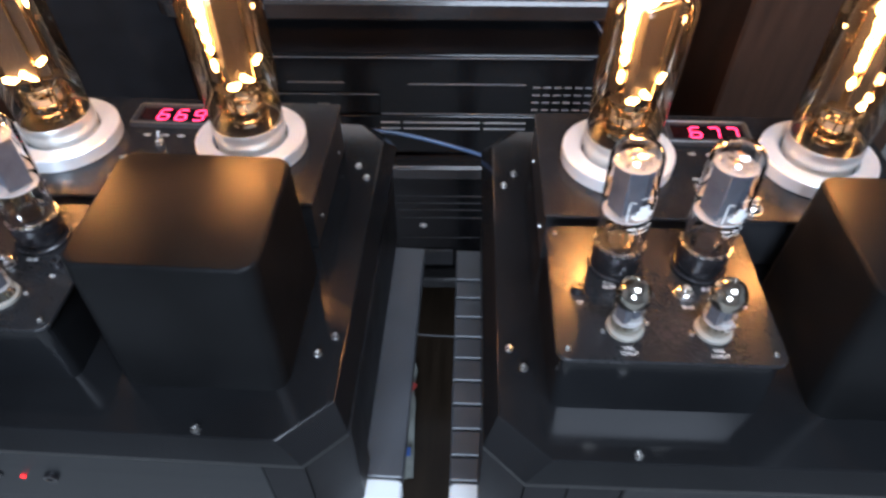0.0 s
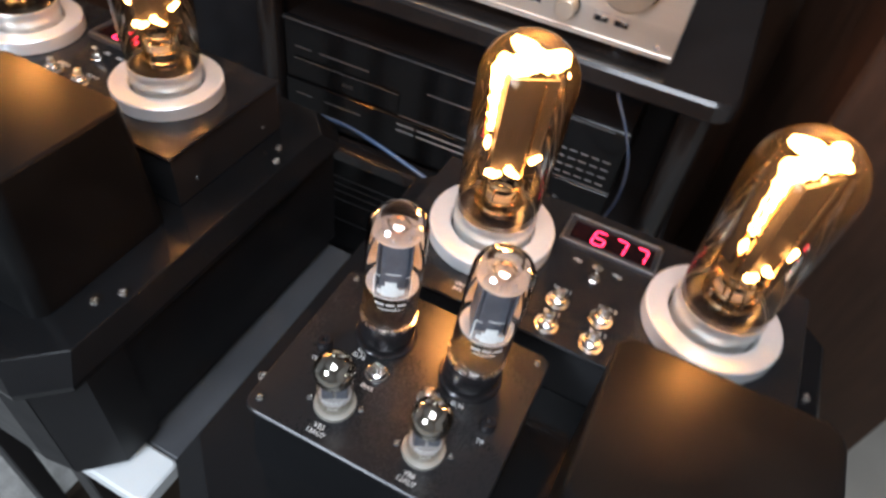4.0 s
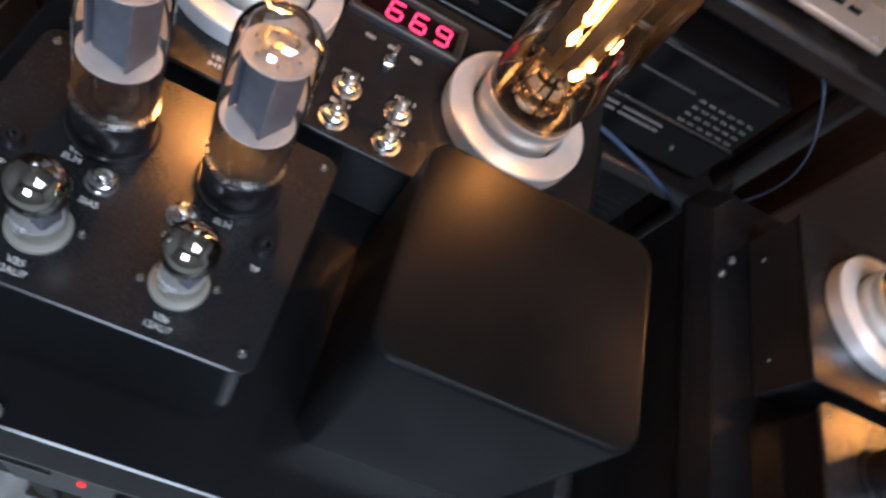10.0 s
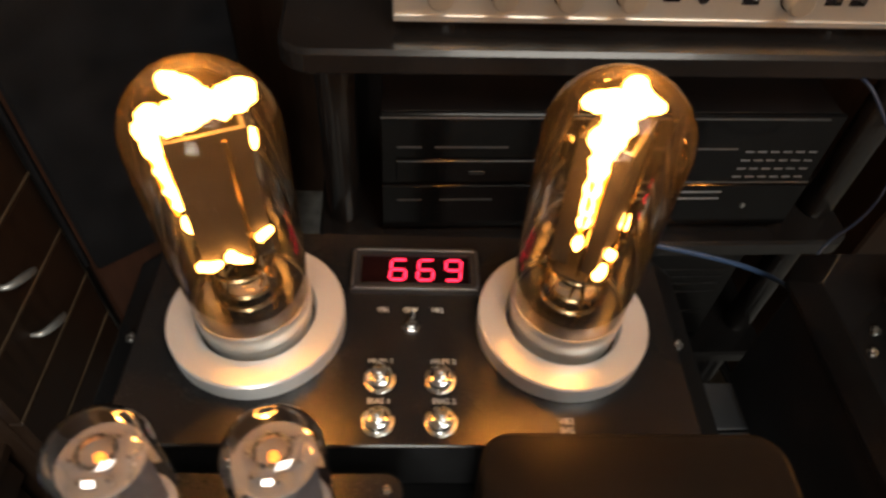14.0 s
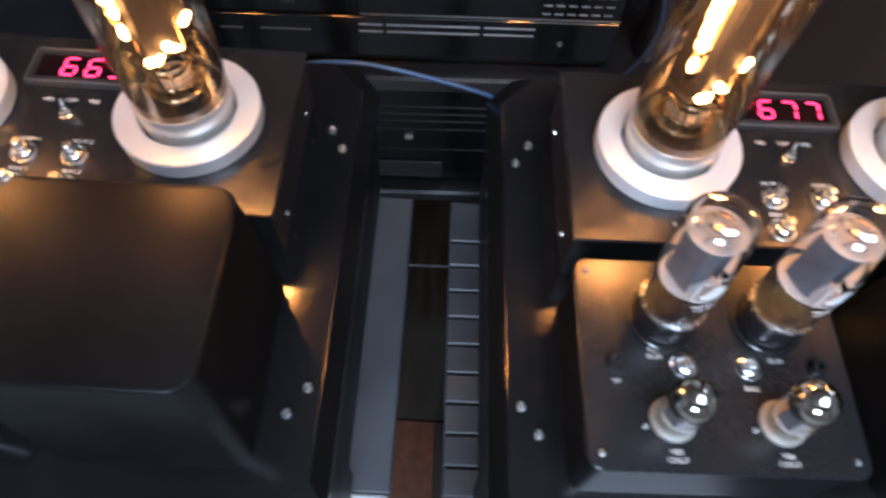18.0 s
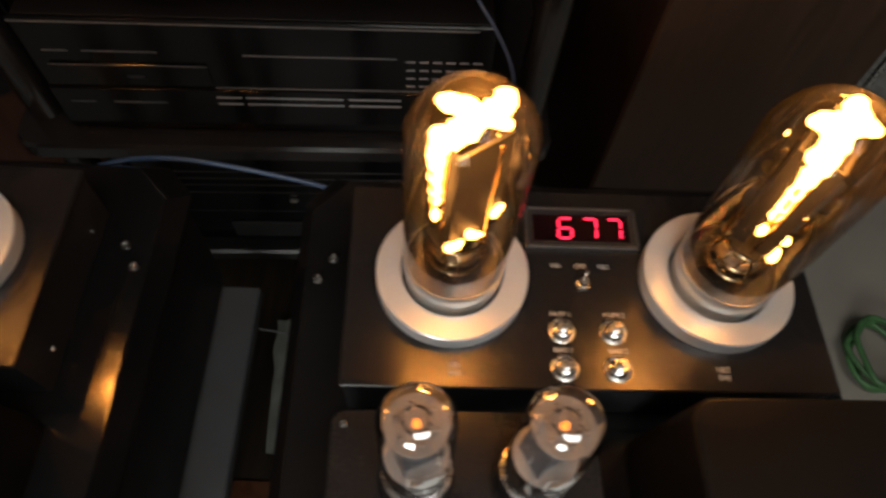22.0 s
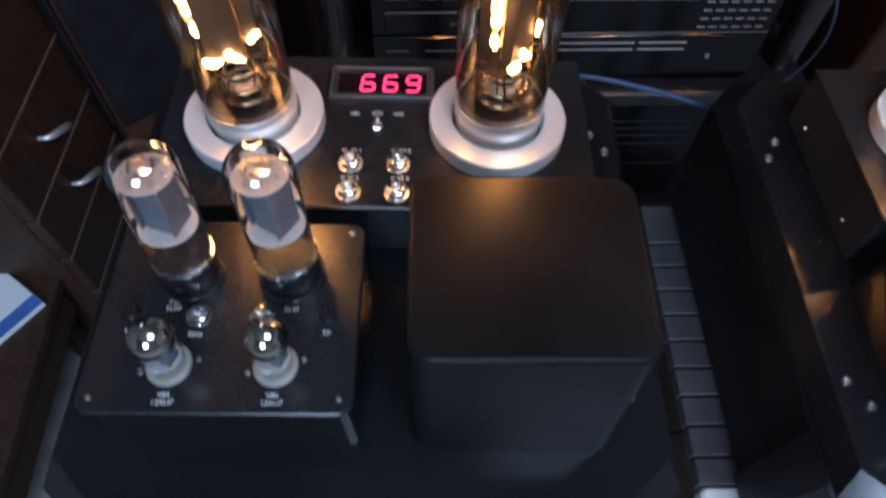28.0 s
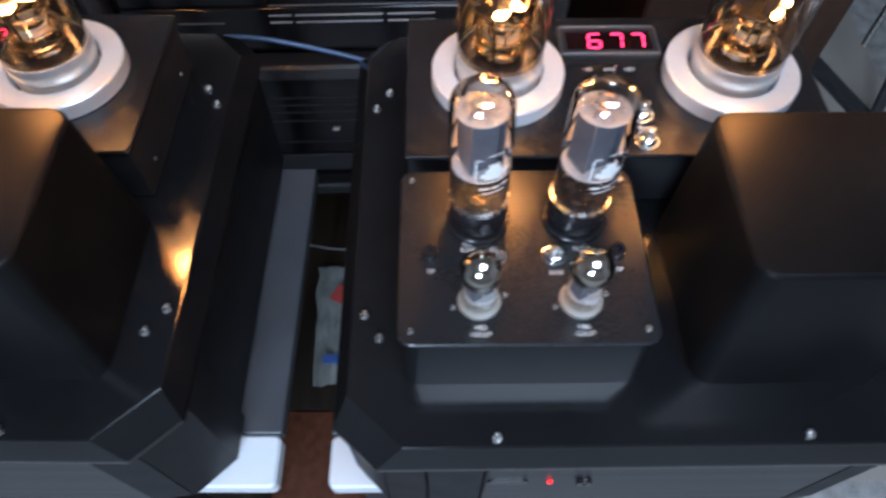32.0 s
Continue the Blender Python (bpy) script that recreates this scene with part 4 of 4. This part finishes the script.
def player():
    Z = 0.3185
    d = thing("disc_player", "black glossy disc player with silver lines and keypad dashes", "disc player", RACK @ pose(0.0, 0.0, Z))
    part("case", box(-0.253, 0.237, 0.010, 0.33, 0.012, 0.172, 0.001), CASE, d)
    part("front_panel", box(-0.255, 0.239, 0.0, 0.0095, 0.010, 0.0770, 0.0012), BLACKGLOSS, d)
    part("upper_front_panel", box(-0.255, 0.239, 0.003, 0.0095, 0.0782, 0.1735, 0.0015), BLACKGLOSS, d)
    for x in (-0.19, 0.19):
        for y in (0.03, 0.26):
            part("foot", lathe([(0, 0), (0.016, 0), (0.018, 0.0115), (0, 0.0115)], 24), BAKELITE, d, m=pose(x, y, 0))
    part("disc_drawer", box(-0.239, -0.072, 0.0005, 0.0028, 0.0830, 0.1135, 0.001), BLACKGLOSS, d)
    part("drawer_button", box(-0.160, -0.143, -0.0005, 0.0003, 0.094, 0.099, 0.0004), DARKPLASTIC, d)
    part("drawer_edge", box(-0.239, -0.072, -0.0006, 0.0003, 0.1129, 0.1138, 0.0003), DIMMARK, d, "pale drawer edge")
    for x0, x1, z in ((-0.238, -0.212, 0.1305), (-0.198, -0.120, 0.1305), (-0.238, -0.211, 0.056), (-0.190, -0.130, 0.056)):
        part("printed_bar", box(x0, x1, -0.0006 if z < 0.07 else 0.0024, -0.0001 if z < 0.07 else 0.003, z - 0.0010, z + 0.0010, 0.0001), DIMMARK, d)
    for x0, x1 in ((-0.072, -0.044), (-0.039, 0.0722), (0.078, 0.1385)):
        for z in (0.0560, 0.0665):
            part("slot_line", box(x0, x1, -0.0012, -0.0001, z - 0.0011, z + 0.0011, 0.0003), GREYMARK, d, "pale silver slot line")
    for i in range(6):
        for j in range(4):
            x, z = 0.1445 + 0.0146 * i, 0.0870 + 0.0123 * j
            part("keypad_dash", box(x, x + 0.0098, 0.0018, 0.0029, z, z + 0.0016, 0.0002), GREYMARK, d)
    part("trim_line", box(-0.070, 0.239, 0.0012, 0.0028, 0.0790, 0.0803, 0.0003), DIMMARK, d)
    part("trim_line", box(-0.030, 0.1340, 0.0012, 0.0028, 0.1285, 0.1296, 0.0003), DIMMARK, d)
    part("trim_line", box(-0.255, 0.2200, 0.0012, 0.0028, 0.1690, 0.1701, 0.0003), DIMMARK, d)
    part("screw", lathe([(0, 0), (0.0036, 0), (0.0030, 0.0018), (0, 0.002)], 14), STEEL, d, m=pose(0.1725, -0.0003, 0.0445, 90))
    return d


player()

deck = thing("lower_player", "black component with a grey drawer panel on the bottom shelf", "audio component", RACK @ pose(0.0, 0.0, 0.061))
part("case", box(-0.213, 0.213, 0.010, 0.30, 0.012, 0.215, 0.001), CASE, deck)
part("front_panel", box(-0.215, 0.215, 0.0, 0.0095, 0.010, 0.217, 0.0012), BLACKGLOSS, deck)
for x in (-0.17, 0.17):
    for y in (0.03, 0.26):
        part("foot", lathe([(0, 0), (0.016, 0), (0.018, 0.0115), (0, 0.0115)], 24), BAKELITE, deck, m=pose(x, y, 0))
for z in (0.180, 0.165, 0.150, 0.132, 0.085):
    part("trim_line", box(-0.20, 0.20, -0.0012, -0.0001, z - 0.0008, z + 0.0008, 0.0002), DARKPLASTIC, deck)
part("drawer_panel", box(-0.115, 0.036, -0.004, -0.0002, 0.018, 0.056, 0.001), DARKPLASTIC, deck)
part("silver_button", box(-0.020, -0.008, -0.005, -0.0002, 0.112, 0.120, 0.001), STEEL, deck, "small silver button")

# ---- cables behind the amplifiers ----
def cable(name, label, pts, r, mat, smooth=2):
    return tagged(part(name, sweep(pts, r, 10, smooth=smooth), mat, smooth=True), label, "cable")


cable("blue_cable", "blue audio cable hanging between the two amplifiers", [(-0.20, 0.590, 0.44), (-0.14, 0.596, 0.475), (-0.096, 0.600, 0.492), (-0.060, 0.600, 0.498), (-0.030, 0.600, 0.496), (0.000, 0.600, 0.490), (0.040, 0.600, 0.479), (0.080, 0.600, 0.466), (0.12, 0.60, 0.445), (0.17, 0.61, 0.40)], 0.0022, BLUECABLE)
cable("blue_cable", "thin blue cable curving beside the disc player", [(0.15, 0.60, 0.40), (0.19, 0.66, 0.375), (0.227, 0.70, 0.391), (0.248, 0.702, 0.423), (0.257, 0.708, 0.465), (0.252, 0.725, 0.500), (0.232, 0.745, 0.530), (0.212, 0.757, 0.553), (0.208, 0.775, 0.551)], 0.0017, DIMBLUE)

# ---- tall dark side panels, speaker and drawer cabinet ----
tower = thing("loudspeaker_cabinet", "tall dark brown wooden loudspeaker cabinet beside the rack", "loudspeaker", pose(0.545, 0.97, FL, 0, 0, 8))
part("cabinet", box(-0.13, 0.19, -0.10, 0.30, 0.02, 1.30, 0.004), WOOD, tower)
part("plinth", box(-0.145, 0.205, -0.115, 0.315, 0.0, 0.02, 0.002), SHELF, tower)
tower2 = thing("loudspeaker_cabinet", "dark loudspeaker cabinet with black grille and reddish wood foot", "loudspeaker", pose(-0.690, 0.860, FL, 0, 0, 40))
part("cabinet", box(0.0, 0.290, 0.0, 0.28, 0.02, 1.28, 0.004), VENEER, tower2, "reddish brown wooden cabinet")
part("plinth", box(-0.002, 0.292, -0.002, 0.282, 0.0, 0.0195, 0.002), SHELF, tower2)
part("front_grille", box(0.004, 0.286, -0.0125, -0.0005, 0.36, 1.265, 0.004), CASE, tower2, "black cloth grille")
part("side_panel", box(-0.0085, -0.0005, 0.004, 0.276, 0.36, 1.265, 0.003), CASE, tower2, "black side panel")

chest = thing("drawer_cabinet", "small dark brown wooden chest of drawers with bent metal pulls", "cabinet", pose(-0.735, 0.640, FL, 0, 0, 0))
part("carcass", box(-0.40, -0.022, 0.0, 0.262, 0.0, 0.630, 0.003), WOOD, chest)
part("top", box(-0.42, 0.004, -0.008, 0.264, 0.6305, 0.652, 0.003), WOOD, chest)
part("plinth", box(-0.0215, -0.004, 0.0, 0.262, 0.0, 0.098, 0.002), WOOD, chest)
for z, h in ((0.102, 0.086), (0.192, 0.099), (0.295, 0.101), (0.400, 0.108), (0.512, 0.112)):
    dr = part("drawer", box(-0.0215, 0.0, 0.002, 0.260, z, z + h, 0.0025), WOOD, chest)
    part("lower_edge", box(0.0002, 0.0022, 0.002, 0.260, z, z + 0.004, 0.0006), PALEWOOD, dr)
    if 0.2 < z < 0.45:
        part("pull", bead([(0.0, 0.102, z + 0.062), (0.014, 0.104, z + 0.062), (0.020, 0.122, z + 0.056), (0.018, 0.148, z + 0.040), (0.006, 0.166, z + 0.022)], [0.003, 0.0045, 0.0060, 0.0055, 0.003], 12, 0.03), COLLAR, dr, "bent satin metal pull", smooth=True)

# ---- floor things beside the amplifiers ----
def crumple(name, label, cat, x0, x1, y0, y1, z, amp, mat, m, n=14, seed=3):
    """A thin sheet with folds and a turned edge."""
    bm = bmesh.new()
    g = [[None] * (n + 1) for _ in range(n + 1)]
    for i in range(n + 1):
        for j in range(n + 1):
            u, v = i / n, j / n
            h = noise.noise((u * 3.1 + seed, v * 2.7, seed)) + 0.5 * noise.noise((u * 8 + seed, v * 9, 2))
            g[i][j] = bm.verts.new((x0 + (x1 - x0) * u + 0.006 * noise.noise((v * 6, seed, 1)), y0 + (y1 - y0) * v + 0.006 * noise.noise((u * 6, seed, 4)), z + amp * (0.9 + h)))
    for i in range(n):
        for j in range(n):
            bm.faces.new((g[i][j], g[i + 1][j], g[i + 1][j + 1], g[i][j + 1]))
    ext = bmesh.ops.extrude_face_region(bm, geom=bm.faces[:])
    bmesh.ops.translate(bm, vec=(0, 0, -0.0015), verts=[v for v in ext["geom"] if isinstance(v, bmesh.types.BMVert)])
    return tagged(part(name, bm, mat, m=m, smooth=True), label, cat)


crumple("plastic_sheet", "pale blue-white plastic sheet lying on the floor", "sheet", -0.060, 0.095, -0.34, 0.42, 0.002, 0.006, PALEBLUE, pose(-0.712, 0.58, FL, 0, 0, 4), n=22)
bag = crumple("plastic_bag", "crumpled pale plastic bag with red and blue print on the boards", "bag", -0.034, 0.030, -0.125, 0.125, 0.001, 0.010, PAPER, pose(-0.058, 0.630, FL + 0.014, 0, 0, 4), n=20, seed=8)
part("printed_patch", box(-0.014, 0.014, -0.018, 0.018, 0.0, 0.0008, 0.0003), REDPAPER, bag, "red printed patch", m=pose(0.014, 0.055, 0.024, 4, -6, -35))
part("printed_band", box(-0.020, 0.020, -0.009, 0.009, 0.0, 0.0008, 0.0003), BLUEPAPER, bag, "blue printed band", m=pose(0.004, -0.080, 0.023, -4, 4, 0))
cable("grey_cable", "thin grey cable across the gap between the stands", [(-0.095, 0.602, 0.121), (-0.070, 0.602, 0.118), (-0.039, 0.600, 0.112), (-0.011, 0.600, 0.103), (0.017, 0.600, 0.102), (0.045, 0.602, 0.100), (0.100, 0.604, 0.098), (0.160, 0.604, 0.080), (0.178, 0.604, 0.000), (0.182, 0.605, -0.120), (0.183, 0.606, FL + 0.0145)], 0.0016, DIMMARK)
loops = []
for k in range(60):
    q = k / 59 * 2 * math.pi * 3.4
    loops.append((-0.722 + 0.044 * math.cos(q) + 0.010 * math.sin(k * 0.23), 0.48 + 0.066 * math.sin(q) + 0.0030 * k, FL + 0.020 + 0.0007 * k))
cable("black_cable", "coiled black power cable on the floor", loops, 0.0034, BLACKCABLE, 1)
cable("pale_cable", "thin pale yellow cable lying along the floor", [(-0.752, 0.96, FL + 0.02), (-0.752, 0.85, FL + 0.018), (-0.754, 0.75, FL + 0.02), (-0.740, 0.65, FL + 0.030), (-0.720, 0.57, FL + 0.02)], 0.0028, PALECABLE)
strip = thing("power_strip", "white mains power strip with black plugs on the floor", "power strip", pose(-0.700, 0.355, FL + 0.010, 0, 0, 2))
part("body", box(-0.030, 0.030, -0.11, 0.11, 0.0, 0.034, 0.004), CERAMIC, strip)
for y in (-0.06, -0.01, 0.04):
    part("plug", box(-0.017, 0.017, y - 0.014, y + 0.014, 0.0345, 0.060, 0.004), BAKELITE, strip, "black plug")
for x in (-0.010, 0.010):
    part("socket_hole", lathe([(0, 0), (0.003, 0), (0.003, 0.0005), (0, 0.0005)], 12), BAKELITE, strip, m=pose(x, 0.078, 0.0342))
side = thing("side_table", "low dark wooden side table with papers on it", "table", pose(-0.88, 0.36, FL, 0, 0, 3))
part("top_board", box(-0.30, 0.116, -0.34, 0.285, 0.217, 0.240, 0.003), WOOD, side)
part("apron", box(0.093, 0.108, -0.32, 0.265, 0.150, 0.2165, 0.001), WOOD, side)
for x in (-0.27, 0.07):
    for y in (-0.31, 0.25):
        part("leg", box(x - 0.016, x + 0.014, y - 0.014, y + 0.014, 0.0, 0.2165, 0.002), WOOD, side)
mag = thing("magazine", "white and blue printed magazine on the side table", "magazine", pose(-0.875, 0.545, FL + 0.2405, 0, 0, -35))
part("page_block", box(-0.05, 0.05, -0.09, 0.09, 0.0, 0.010, 0.001), WHITEPANEL, mag)
part("cover_band", box(0.025, 0.049, -0.089, 0.089, 0.0102, 0.0106, 0.0001), BLUEPAPER, mag, "blue printed band")
part("picture", box(-0.035, 0.008, -0.035, 0.015, 0.0102, 0.0106, 0.0001), DARKPLASTIC, mag)

# ---- floor things on the open side ----
MAT = material("beige_mat", (0.27, 0.245, 0.21), 0.6, 0.0, 0.12, 6, 0.2, 300)
tagged(part("floor_mat", box(0.78, 1.25, 0.35, 1.58, FL + 0.0003, FL + 0.0045, 0.001), MAT), "smooth beige mat lying on the grey carpet", "mat")
stand = thing("equipment_stand", "black tubular stand leg with a curved metal bracket", "stand", pose(1.12, 1.28, FL + 0.0046, 0, 0, 20))
part("foot_bar", box(-0.02, 0.02, -0.16, 0.16, 0.0, 0.022, 0.004), DARKPLASTIC, stand)
part("upright", sweep([(0, -0.12, 0.02), (0.01, -0.06, 0.25), (0.03, 0.0, 0.72)], 0.013, 12), DARKPLASTIC, stand)
part("bracket", sweep([(-0.05, -0.02, 0.18), (-0.045, -0.01, 0.33), (0.0, 0.0, 0.40), (0.03, 0.0, 0.42)], 0.008, 12, smooth=2), STEEL, stand, smooth=True)
coil = []
for k in range(60):
    q = k / 59 * 2 * math.pi * 4
    coil.append((0.065 * math.cos(q) + 0.01 * math.sin(k), 0.07 * math.sin(q) + 0.008 * math.cos(k * 1.7), 0.012 + 0.0008 * k))
g = cable("green_cable", "coiled green cable lying on the grey carpet", coil, 0.0055, GREENWIRE, 1)
g.matrix_basis = pose(1.075, 0.725, FL + 0.0046)
